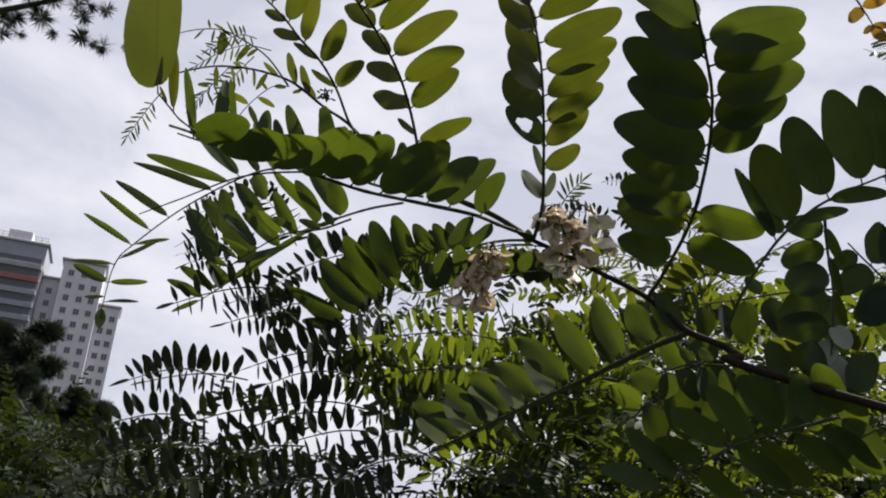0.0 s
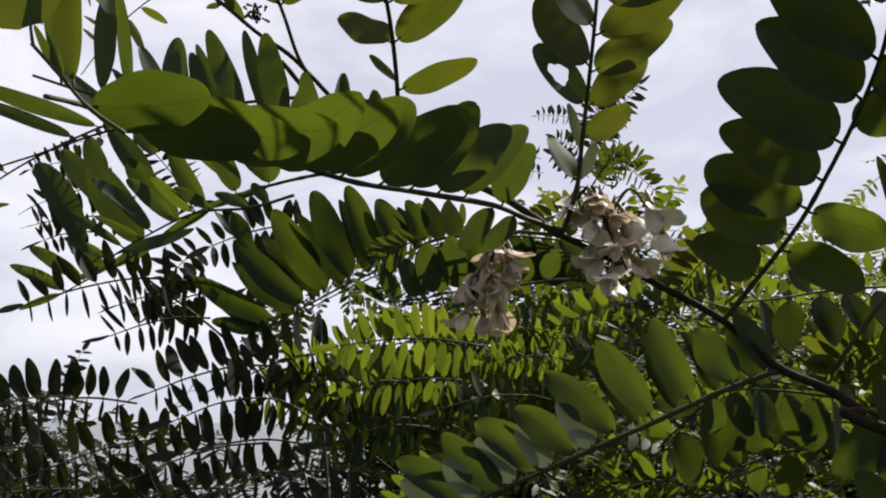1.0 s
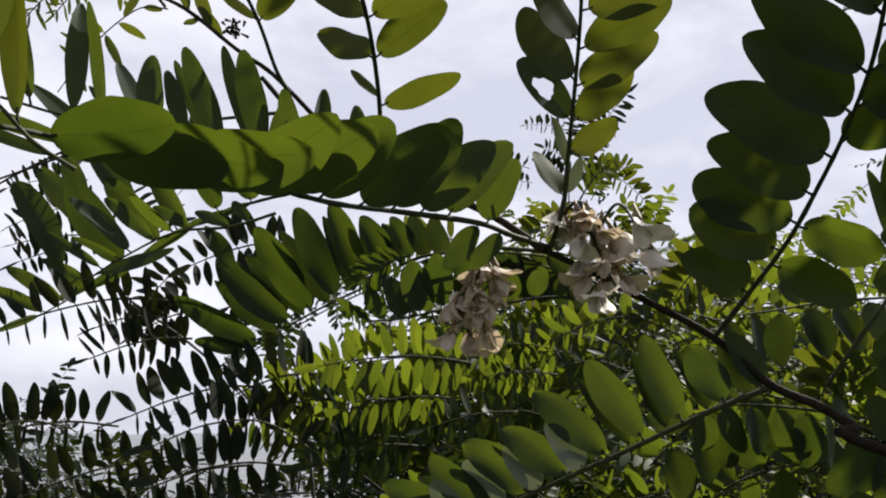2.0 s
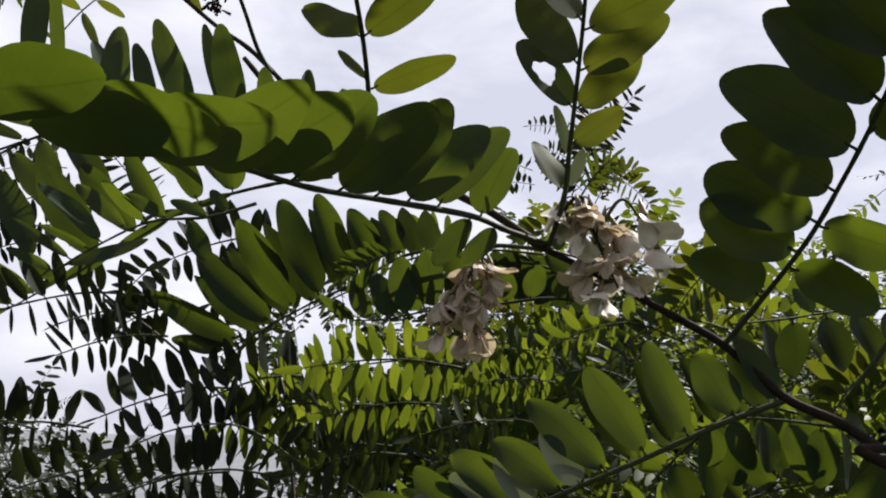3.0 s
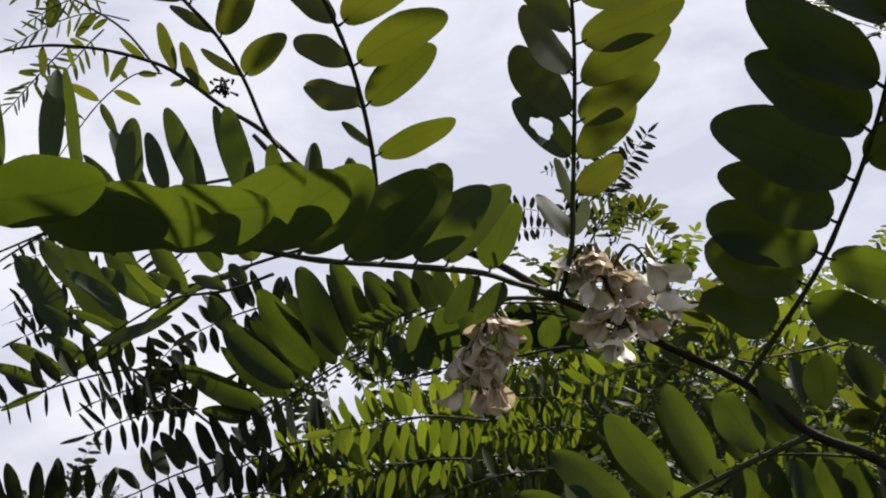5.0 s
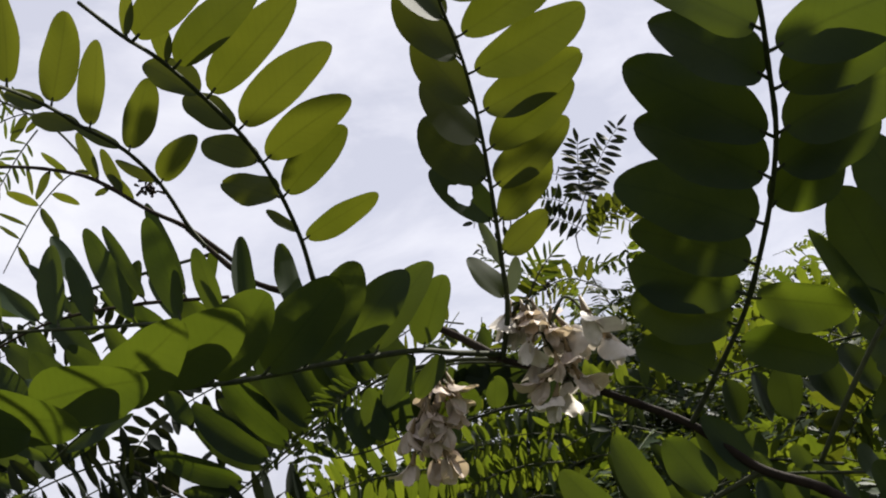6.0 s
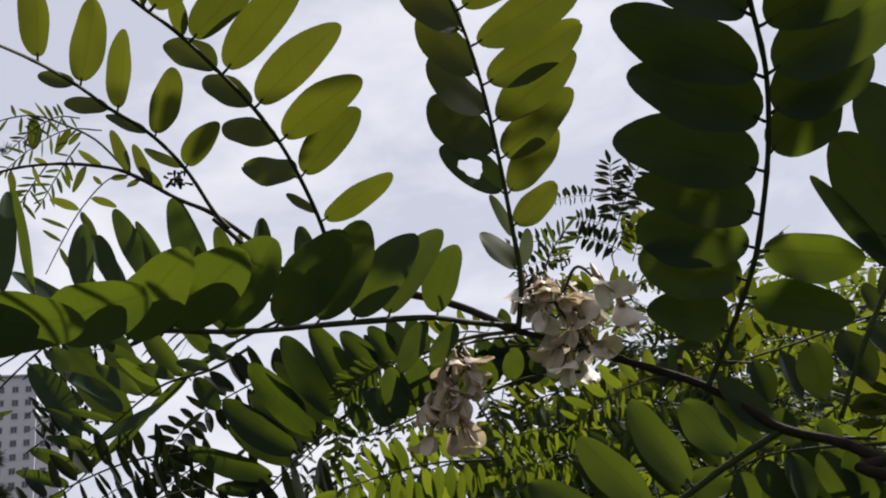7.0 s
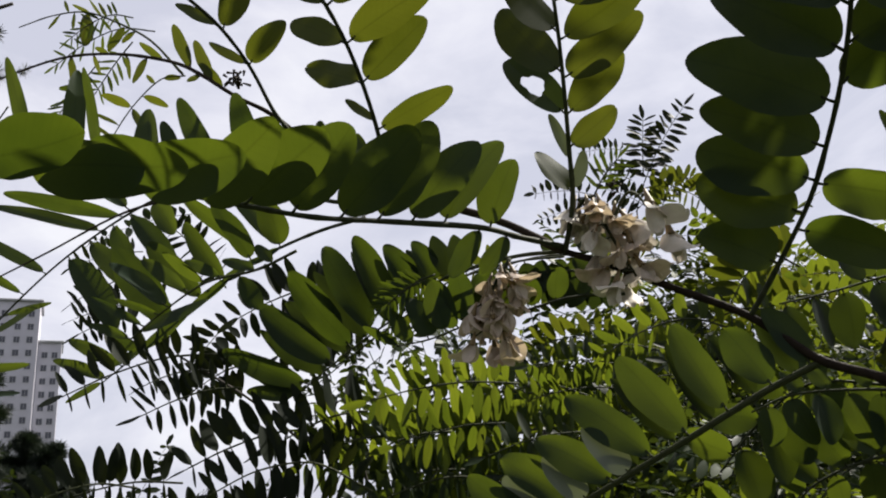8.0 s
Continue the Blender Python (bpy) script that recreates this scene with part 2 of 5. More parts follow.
def tube(bm, line, r0, r1, sides=7, knots=0.0, rng=None):
    """A tapered stem along the line; knots swells it here and there."""
    rings, n = [], len(line)
    run = [0.0]
    for a, b in zip(line, line[1:]):
        run.append(run[-1] + (b - a).length)
    for i, q in enumerate(line):
        along = (line[min(i + 1, n - 1)] - line[max(i - 1, 0)]).normalized()
        side = along.cross(Vector((0.13, 0.31, 0.94))).normalized()
        up = side.cross(along)
        r = r0 + (r1 - r0) * run[i] / run[-1]
        if knots and rng:
            r *= 1 + knots * max(0.0, rng.gauss(0, 1))
        rings.append([bm.verts.new(q + r * (math.cos(a) * side + math.sin(a) * up)) for a in (2 * math.pi * k / sides for k in range(sides))])
    for a, b in zip(rings, rings[1:]):
        for k in range(sides):
            bm.faces.new((a[k], a[(k + 1) % sides], b[(k + 1) % sides], b[k]))
    bm.faces.new(rings[0][::-1])
    bm.faces.new(rings[-1])


def blade_outline(u, shape, blunt):
    """Half width of a leaflet at u from stalk to tip, 1 at the widest."""
    return max(0.0, (math.sin(math.pi * min(1.0, u) ** shape))) ** blunt


def add_blade(bm, m, length, width, fold=0.16, curl=0.10, twist=0.0, shape=0.95, rows=9, cols=4, wave=0.0, phase=0.0, blunt=0.42, asym=0.0, bend=0.0, ripple=0.0, cup=0.0, marks=None):
    """A leaflet from the origin of m along +x, face +z; marks is a UV layer for its veins."""
    grid = []
    for i in range(rows + 1):
        u = 0.5 - 0.5 * math.cos(math.pi * i / rows)
        w = 0.5 * width * blade_outline(0.002 + 0.996 * u, shape, blunt)
        row = []
        for j in range(cols + 1):
            v = 2 * j / cols - 1
            y = v * w * (1 + asym * v + ripple * math.sin(11 * u + phase + 2 * v)) + bend * width * u * u
            z = fold * abs(y) - curl * length * (u - 0.35) ** 2 + wave * width * math.sin(7 * u + phase) * v * v + cup * width * v * v * math.sin(math.pi * u)
            a = twist * u
            row.append(bm.verts.new(m @ Vector((u * length, y * math.cos(a) - z * math.sin(a), y * math.sin(a) + z * math.cos(a)))))
        grid.append(row)
    for a, b in zip(grid, grid[1:]):
        for j in range(cols):
            f = bm.faces.new((a[j], a[j + 1], b[j + 1], b[j]))
            if marks is not None:
                i = grid.index(a)
                for corner, (p, q) in zip(f.loops, ((i, j), (i, j + 1), (i + 1, j + 1), (i + 1, j))):
                    corner[marks].uv = (0.5 - 0.5 * math.cos(math.pi * p / rows), 2 * q / cols)


def blade_mesh(name, mat, rows=14, cols=6, **kw):
    bm = bmesh.new()
    add_blade(bm, Matrix.Identity(4), 1.0, 1.0, rows=rows, cols=cols, marks=bm.loops.layers.uv.new("veins"), **kw)
    me = bpy.data.meshes.new(name)
    bm.to_mesh(me)
    bm.free()
    me.materials.append(mat)
    me.polygons.foreach_set("use_smooth", [True] * len(me.polygons))
    return me


def blade_kinds(mat, seed, blunt=0.42):
    rng = random.Random(seed)
    return [blade_mesh("leaflet", mat, fold=rng.uniform(0.03, 0.16), curl=rng.uniform(-0.05, 0.12), twist=rng.uniform(-0.22, 0.22),
                       shape=rng.uniform(0.74, 1.0), wave=rng.uniform(0.0, 0.07), phase=rng.uniform(0, 6), blunt=blunt,
                       asym=rng.uniform(-0.2, 0.2), bend=(1 if k % 2 else -1) * rng.uniform(0.05, 0.30), ripple=rng.uniform(0.015, 0.05), cup=rng.uniform(-0.05, 0.09)) for k in range(14)]


# far and slim leaflets carry painted shade, those of the lit copy painted sun
KINDS = {"leaf": blade_kinds(LEAF, 3, 0.48), "young": blade_kinds(YOUNG, 4, 0.48), "far": blade_kinds(SHADED_LEAF, 5, 0.62), "slim": blade_kinds(SILHOUETTE_LEAF, 8, 0.56), "dry": blade_kinds(DRY, 6), "lit_copy": blade_kinds(LIT_LEAF, 7, 0.55), "pale": blade_kinds(PALE, 8)}
FACING = Vector((0, -0.975, -0.22)).normalized()


def holed_blade(mat):
    """A leaflet with an insect hole and a bitten edge."""
    bm = bmesh.new()
    add_blade(bm, Matrix.Identity(4), 1.0, 1.0, rows=44, cols=34, fold=0.1, curl=0.06)

    def edge(x, y):
        a = math.atan2(y - 0.03, (x - 0.5) * 1.5)
        return math.hypot((x - 0.5) * 1.5, y - 0.03) / (0.25 + 0.03 * math.sin(3 * a) + 0.015 * math.sin(7 * a + 1))

    bmesh.ops.delete(bm, geom=[f for f in bm.faces if edge(*f.calc_center_median().xy) < 1], context="FACES")
    for v in bm.verts:
        k = edge(v.co.x, v.co.y)
        if v.is_boundary and 0.5 < k < 1.3:
            v.co.x, v.co.y = 0.5 + (v.co.x - 0.5) / k, 0.03 + (v.co.y - 0.03) / k
    me = bpy.data.meshes.new("leaflet")
    bm.to_mesh(me)
    bm.free()
    me.materials.append(mat)
    me.polygons.foreach_set("use_smooth", [True] * len(me.polygons))
    return me


def leaf_spec(points, blades):
    return points, blades


def compound_leaf(spec, parent, seed, kind="leaf", r=(0.0011, 0.0005), roll=(0, 0), spread=14, label="", stalk_mat=None, special=None, facing=FACING, clamp=24, lean=0.10, arch=0):
    """A pinnate leaf: a thin rachis, and leaflets (place along it, angle, length mm, width mm, lift) as pieces of their own.
    arch: 1 where their tips curve towards the leaf's end, -1 where they curve back, 0 where they do either."""
    points, blades = spec
    rng = random.Random(seed)
    line = smooth_line(points)
    reach = [0.0]
    for a, b in zip(line, line[1:]):
        reach.append(reach[-1] + (b - a).length)
    bm = bmesh.new()
    tube(bm, line, r[0], r[1], 6, 0.10, rng)
    stalks, made = [], []
    for k, (s, angle, length, width, lift) in enumerate(blades):
        want = s * reach[-1]
        i = max(0, min(len(line) - 2, next((n for n, d in enumerate(reach) if d > want), len(line) - 1) - 1))
        f = (want - reach[i]) / max(1e-6, reach[i + 1] - reach[i])
        base = line[i].lerp(line[i + 1], min(1, max(0, f)))
        along = line[i + 1] - line[i]
        along = (along - facing * along.dot(facing)).normalized()
        side = facing.cross(along)
        a = radians(angle)
        length /= math.cos(radians(min(abs(lift), 50)))
        way = (math.cos(a) * along + math.sin(a) * side) * math.cos(radians(lift)) + facing * math.sin(radians(lift))
        way = (way + facing * rng.gauss(0, lean)).normalized()
        across = facing.cross(way).normalized()
        up = way.cross(across)
        turn = roll[0] if angle > 0 else roll[1]
        if turn == "edge":
            # leaflets folded edge-on to the sun, as locusts do in strong light
            face = math.degrees(math.atan2(up.dot(SUN), across.dot(SUN)))
            turn = min((face, face - 180, face + 180), key=abs)
            turn = max(-clamp, min(clamp, turn))
        elif turn == "sun":
            # leaflets turned some way towards the sun
            face = math.degrees(math.atan2(up.dot(SUN), across.dot(SUN))) + 90
            turn = min((face, face - 180, face - 360), key=abs)
            turn = max(-18, min(18, turn))
        turn += rng.gauss(0, spread)
        stub = min(0.004, 0.07 * length / 1000)
        m = Matrix((way, across, up)).transposed().to_4x4()
        m.translation = base + way * stub
        wide = min(width / 1000 / max(0.72, math.cos(radians(turn))), 0.66 * length / 1000 if length > 12 else 1)
        long = length / 1000 - stub
        m = m @ Matrix.Rotation(radians(turn), 4, "X") @ Matrix.Diagonal((long, wide, wide, 1))
        stalks.append((base, base + way * stub * 1.6))
        kinds = KINDS[kind] if not arch else KINDS[kind][0 if (angle > 0) == (arch > 0) else 1::2]
        me = special[k] if special and k in special else rng.choice(kinds)
        made.append((me, m))
    for a, b in stalks:
        tube(bm, [a, a.lerp(b, 0.5) + Vector((0, 0, -0.0003)), b], r[1] * 1.1, r[1] * 0.8, 5)
    leaf = part("compound_leaf", bm, stalk_mat or STALK, parent, label)
    for me, m in made:
        ob = new("leaflet", me)
        ob.parent = leaf
        ob.matrix_basis = m
    return leaf


def auto_leaf(base, tip, sag, pairs, length, width, rng, start=0.18, fan=72):
    """The spec of an ordinary pinnate leaf between two points, sagging in the middle."""
    a, b = Vector(base), Vector(tip)
    pts = [a, a.lerp(b, 0.35) + Vector((0, 0, sag)), a.lerp(b, 0.7) + Vector((0, 0, sag * 0.8)), b]
    blades = []
    for k in range(pairs):
        s = start + (0.97 - start) * k / (pairs - 1)
        size = math.sin(math.pi * (0.25 + 0.6 * k / (pairs - 1))) ** 0.6
        for sgn in (1, -1):
            blades.append((s + rng.uniform(-0.01, 0.01), sgn * (fan + rng.uniform(-10, 10) - 18 * k / pairs), 1000 * length * size * rng.uniform(0.85, 1.1), 1000 * width * size * rng.uniform(0.85, 1.15), rng.uniform(-25, 25)))
    blades.append((1.0, rng.uniform(-8, 8), 1000 * length * 0.8, 1000 * width * 0.8, 0))
    return pts, blades


# ---- the near locust branch ----
LEAF_B = leaf_spec(
    [(-0.0287, 0.3961, 1.7493), (-0.0286, 0.3758, 1.7684), (-0.0309, 0.3446, 1.7869), (-0.0348, 0.3142, 1.7969), (-0.0420, 0.2665, 1.8015), (-0.0459, 0.2399, 1.7990), (-0.0472, 0.2156, 1.7961)],
    [(0.122, -68, 43.6, 12.8, 1), (0.258, -55, 44.3, 17.2, -2), (0.372, -68, 48.2, 17.0, 0), (0.487, -71, 53.4, 17.1, 0), (0.613, -75, 53.3, 16.6, 1), (0.728, -82, 43.6, 16.2, 0), (0.85, -116, 34.7, 14.0, 0), (0.145, 39, 19.9, 5.0, -6), (0.258, 58, 29.3, 16.2, -1), (0.372, 45, 28.2, 14.5, 1), (0.49, 22, 24.7, 12.7, 10), (0.625, 22, 24.6, 13.7, 10), (0.743, -28, 18.8, 7.7, 9), (0.865, -58, 15.8, 5.5, 8)])
LEAF_H = leaf_spec(
    [(-0.0718, 0.3671, 1.7673), (-0.0779, 0.3631, 1.7774), (-0.0842, 0.3487, 1.7946), (-0.0901, 0.3267, 1.8038), (-0.0950, 0.2994, 1.8039), (-0.0952, 0.2784, 1.8020), (-0.0937, 0.2483, 1.7943), (-0.0885, 0.2106, 1.7785)],
    [(0.2, -62, 27.8, 14.1, -2), (0.318, -51, 34.1, 15.1, 5), (0.453, -65, 37.0, 12.7, 6), (0.595, 7, 36.9, 13.6, 5), (0.755, 125, 33.4, 10.3, 7), (0.203, 36, 24.1, 5.4, 1), (0.335, 21, 24.3, 6.2, -2), (0.473, 28, 20.2, 8.7, 9), (0.61, 103, 16.2, 7.7, 9)])
LEAF_C = leaf_spec(
    [(0.0575, 0.4003, 1.6959), (0.0641, 0.3898, 1.7188), (0.0651, 0.3780, 1.7393), (0.0658, 0.3575, 1.7668), (0.0653, 0.3345, 1.7912), (0.0629, 0.3137, 1.8093), (0.0586, 0.2957, 1.8223), (0.0552, 0.2765, 1.8348)],
    [(0.273, -56, 30.0, 14.3, -8), (0.355, -52, 39.6, 17.6, -4), (0.445, -63, 47.1, 19.0, -2), (0.537, -65, 50.5, 20.4, -2), (0.63, -74, 53.0, 20.6, -3), (0.725, -78, 57.5, 21.2, -3), (0.812, -83, 56.1, 20.7, -2), (0.9, -77, 52.1, 19.6, -2), (0.158, 41, 27.7, 11.9, -5), (0.458, 42, 42.9, 21.9, 0), (0.555, 39, 39.0, 17.9, 6), (0.652, 33, 38.0, 18.6, 10), (0.758, 31, 38.8, 19.2, 10), (0.85, 21, 36.9, 18.7, 10), (0.355, 40, 39.9, 18.9, -3)])
LEAF_E = leaf_spec(
    [(0.1350, 0.3913, 1.6528), (0.1457, 0.3804, 1.6684), (0.1600, 0.3571, 1.6929), (0.1657, 0.3351, 1.7120), (0.1679, 0.3120, 1.7286), (0.1664, 0.2866, 1.7442), (0.1600, 0.2613, 1.7574), (0.1548, 0.2427, 1.7655), (0.1500, 0.2280, 1.7740), (0.1450, 0.2120, 1.7830)],
    [(0.12, 83, 36.2, 26.7, 1), (0.228, 87, 46.5, 27.5, 1), (0.292, 76, 48.7, 28.3, -9), (0.357, 69, 51.8, 26.1, 2), (0.44, 64, 59.9, 32.3, -1), (0.532, 50, 55.0, 29.9, 4), (0.613, 45, 59.4, 26.3, 10), (0.725, 30, 45.1, 24.4, 10), (0.815, 31, 42.7, 22.1, 10), (0.195, -79, 49.7, 20.2, -12), (0.288, -87, 44.0, 20.4, -4), (0.473, -47, 36.6, 22.7, 1), (0.547, -64, 44.5, 26.3, -1), (0.62, -76, 52.3, 27.0, -2), (0.705, -91, 53.6, 25.8, -3), (0.775, -92, 53.3, 24.8, -3)])
LEAF_K = leaf_spec(
    [(0.1818, 0.3789, 1.6300), (0.1909, 0.3616, 1.6508), (0.2088, 0.3500, 1.6779), (0.2293, 0.3522, 1.6983), (0.2512, 0.3615, 1.7146), (0.2864, 0.3858, 1.7382), (0.3286, 0.4264, 1.7713)],
    [(0.33, 72, 52.5, 26.0, 11), (0.463, 81, 55.4, 27.1, 11), (0.6, 76, 62.1, 30.1, 9), (0.718, 67, 58.4, 29.4, 8), (0.268, 68, 50.3, 8.9, 11), (0.338, -21, 33.0, 8.2, -9), (0.455, -18, 36.4, 10.4, -10), (0.297, 89, 20.4, 10.2, 13), (0.912, 54, 56.7, 31.0, 5), (0.695, -38, 28.9, 12.4, -13), (1.0, 10, 39.4, 23.8, -5)])
LEAF_K3 = leaf_spec(
    [(0.3159, 0.4200, 1.6839), (0.2946, 0.4200, 1.6758), (0.2819, 0.4200, 1.6875), (0.2693, 0.4200, 1.7036)],
    [(0.254, 46, 44.9, 26.2, 12), (0.422, 88, 35.4, 25.4, 9), (0.582, 78, 28.3, 24.1, 8), (0.662, -67, 30.1, 24.1, -12), (0.831, 75, 20.1, 21.9, 5), (0.245, -111, 37.4, 26.2, -13), (0.377, 75, 34.6, 24.1, 13)])
LEAF_K2 = leaf_spec(
    [(0.2509, 0.4001, 1.7212), (0.2512, 0.4020, 1.6929), (0.2521, 0.4009, 1.6615), (0.2479, 0.4004, 1.6235)],
    [(0.17, -104, 26.2, 18.0, 13), (0.29, -86, 29.7, 21.6, 11), (0.47, -80, 33.6, 22.1, 10), (0.647, -71, 35.8, 21.8, 10), (0.823, -65, 32.5, 20.9, 9), (0.963, -53, 28.3, 17.1, 7), (0.13, 23, 28.0, 6.8, -11), (0.33, 20, 29.5, 6.0, -11), (0.57, 22, 26.8, 5.9, -11), (0.993, 15, 21.3, 14.2, -8)])
LEAF_F = leaf_spec(
    [(0.1592, 0.3860, 1.6299), (0.1363, 0.3916, 1.6207), (0.1175, 0.3963, 1.6117), (0.0969, 0.4015, 1.6016), (0.0642, 0.4099, 1.5861), (0.0291, 0.4190, 1.5692), (-0.0123, 0.4300, 1.5493)],
    [(0.114, -86, 30.9, 18.5, -11), (0.227, -90, 44.3, 17.1, -11), (0.331, -86, 45.7, 17.3, -11), (0.426, -73, 46.9, 17.5, -9), (0.535, -66, 39.7, 17.1, -8), (0.64, -60, 41.0, 17.3, -7), (0.743, -58, 40.9, 16.6, -6), (0.848, -55, 43.0, 15.9, -6), (0.02, -89, 30.3, 13.9, -14)])
LEAF_L = leaf_spec(
    [(0.2376, 0.3600, 1.5764), (0.2082, 0.3517, 1.5664), (0.1778, 0.3434, 1.5550), (0.1510, 0.3355, 1.5384), (0.1335, 0.3300, 1.5244)],
    [(0.557, -62, 39.1, 14.4, 13), (0.435, -59, 39.9, 15.7, 13), (0.29, -64, 39.2, 17.7, 13), (0.13, -73, 28.4, 17.8, 12), (0.0, -87, 32.5, 17.3, 10), (0.695, -53, 29.4, 13.0, 13), (0.833, -67, 37.1, 12.3, 13), (0.932, -59, 37.4, 11.6, 13), (0.535, 117, 35.1, 12.5, -13), (0.408, 122, 39.5, 13.8, -13), (0.247, 122, 42.5, 14.6, -13), (0.103, 123, 46.8, 15.3, -13), (0.723, 107, 29.5, 12.4, -13), (0.0, 136, 38.1, 15.3, -13)])
LEAF_L2 = leaf_spec(
    [(0.2049, 0.4000, 1.6126), (0.2195, 0.3955, 1.6054), (0.2422, 0.3887, 1.5985), (0.2691, 0.3800, 1.5854)],
    [(0.096, -97, 36.3, 24.0, 11), (0.272, -86, 29.5, 23.8, 13), (0.487, -81, 27.7, 23.6, 13), (0.232, 143, 23.2, 19.9, -11), (0.484, 98, 25.2, 23.6, -13), (0.73, 93, 29.5, 23.4, -12), (0.572, -35, 32.8, 23.6, 10)])
LEAF_G = leaf_spec(
    [(0.0559, 0.4003, 1.6971), (0.0334, 0.4170, 1.7026), (0.0079, 0.4344, 1.7042), (-0.0135, 0.4484, 1.7026), (-0.0399, 0.4669, 1.6913), (-0.0661, 0.4834, 1.6819), (-0.0938, 0.5003, 1.6700), (-0.1209, 0.5159, 1.6572)],
    [(0.738, -80, 62.1, 19.0, 3), (0.65, -86, 60.3, 17.1, 3), (0.555, -92, 53.2, 15.3, 5), (0.468, -95, 36.5, 13.9, 3), (0.388, -88, 27.4, 11.2, 3), (0.82, -66, 61.0, 18.8, 2), (0.935, -55, 60.7, 14.8, 2), (0.405, 74, 24.3, 12.3, -3), (0.31, 76, 27.2, 13.0, -2), (0.223, 87, 20.4, 11.6, -2), (0.998, -37, 34.2, 9.4, 1)])
LEAF_GD = leaf_spec(
    [(0.0569, 0.4063, 1.6961), (0.0344, 0.4230, 1.7016), (0.0089, 0.4404, 1.7032), (-0.0125, 0.4544, 1.7016), (-0.0389, 0.4729, 1.6903), (-0.0651, 0.4894, 1.6809), (-0.0928, 0.5063, 1.6690), (-0.1199, 0.5219, 1.6562)],
    [(0.3, -92, 24, 13, -6), (0.345, -88, 28, 13, -6), (0.418, -96, 29.4, 9.4, -5), (0.502, -98, 41.3, 11.0, -5), (0.593, -93, 52.2, 12.2, -5), (0.684, -87, 56.3, 13.5, -5), (0.769, -77, 56.6, 14.2, -5), (0.867, -64, 56.0, 12.6, -5), (0.957, -50, 43.7, 9.1, -5)])
LEAF_G2 = leaf_spec(
    [(0.0826, 0.3950, 1.6711), (0.0581, 0.4023, 1.6741), (0.0348, 0.4093, 1.6717), (0.0053, 0.4180, 1.6696), (-0.0171, 0.4248, 1.6655), (-0.0349, 0.4300, 1.6649)],
    [(0.657, -94, 29.6, 15.1, -13), (0.765, -93, 28.8, 14.7, -12), (0.848, -84, 25.4, 12.9, -12), (0.922, -60, 19.9, 9.9, -10), (0.567, -93, 24.7, 14.4, -13), (0.475, -93, 23.0, 13.4, -13), (0.363, -93, 18.1, 13.2, -13), (0.274, -102, 16.0, 11.7, -13), (0.705, -79, 23.0, 12.2, -12), (0.99, -38, 22.5, 5.0, -7), (0.995, -51, 12.3, 4.4, -9), (0.167, -97, 12.2, 10.1, -13)])
LEAF_N = leaf_spec(
    [(0.0579, 0.4003, 1.6993), (0.0371, 0.3804, 1.7003), (0.0204, 0.3627, 1.7013), (-0.0113, 0.3266, 1.6954), (-0.0351, 0.2947, 1.6891), (-0.0514, 0.2690, 1.6862), (-0.0635, 0.2472, 1.6836), (-0.0749, 0.2239, 1.6797), (-0.0818, 0.2075, 1.6765), (-0.0872, 0.1925, 1.6736), (-0.0907, 0.1814, 1.6716), (-0.0932, 0.1723, 1.6693)],
    [(0.17, -95, 34.3, 17.0, -11), (0.27, -118, 45.0, 19.0, -17), (0.335, -126, 45.1, 19.0, -10), (0.4, -133, 45.6, 20.0, -4), (0.47, -138, 46.3, 21.0, 3), (0.55, -127, 38.9, 21.0, 11), (0.625, -138, 38.7, 20.0, 14), (0.7, -150, 39.2, 19.0, 16), (0.775, -166, 40.3, 18.0, 18), (0.85, -180, 42.3, 16.0, 19), (0.9, -177, 36.3, 15.0, 9), (0.955, -174, 30.2, 15.0, -8), (0.19, 73, 25.9, 11.0, 16), (0.13, 78, 22.5, 10.0, 16)])
LEAF_N2 = leaf_spec(
    [(-0.0226, 0.3900, 1.7268), (-0.0503, 0.3686, 1.7259), (-0.0754, 0.3493, 1.7277), (-0.1019, 0.3293, 1.7264), (-0.1258, 0.3115, 1.7253), (-0.1446, 0.2978, 1.7248), (-0.1621, 0.2850, 1.7265)],
    [(0.855, -72, 55.2, 6.7, -13), (0.784, -70, 55.2, 6.9, -12), (0.672, -69, 39.7, 10.7, -12), (0.6, -67, 34.2, 7.4, -12), (0.502, -62, 49.5, 9.9, -12), (0.394, -70, 49.5, 12.3, -12), (0.292, -64, 35.9, 10.0, -12), (0.22, -74, 42.3, 8.7, -13), (0.087, -75, 41.6, 9.6, -13), (0.939, -61, 52.1, 7.1, -12)])
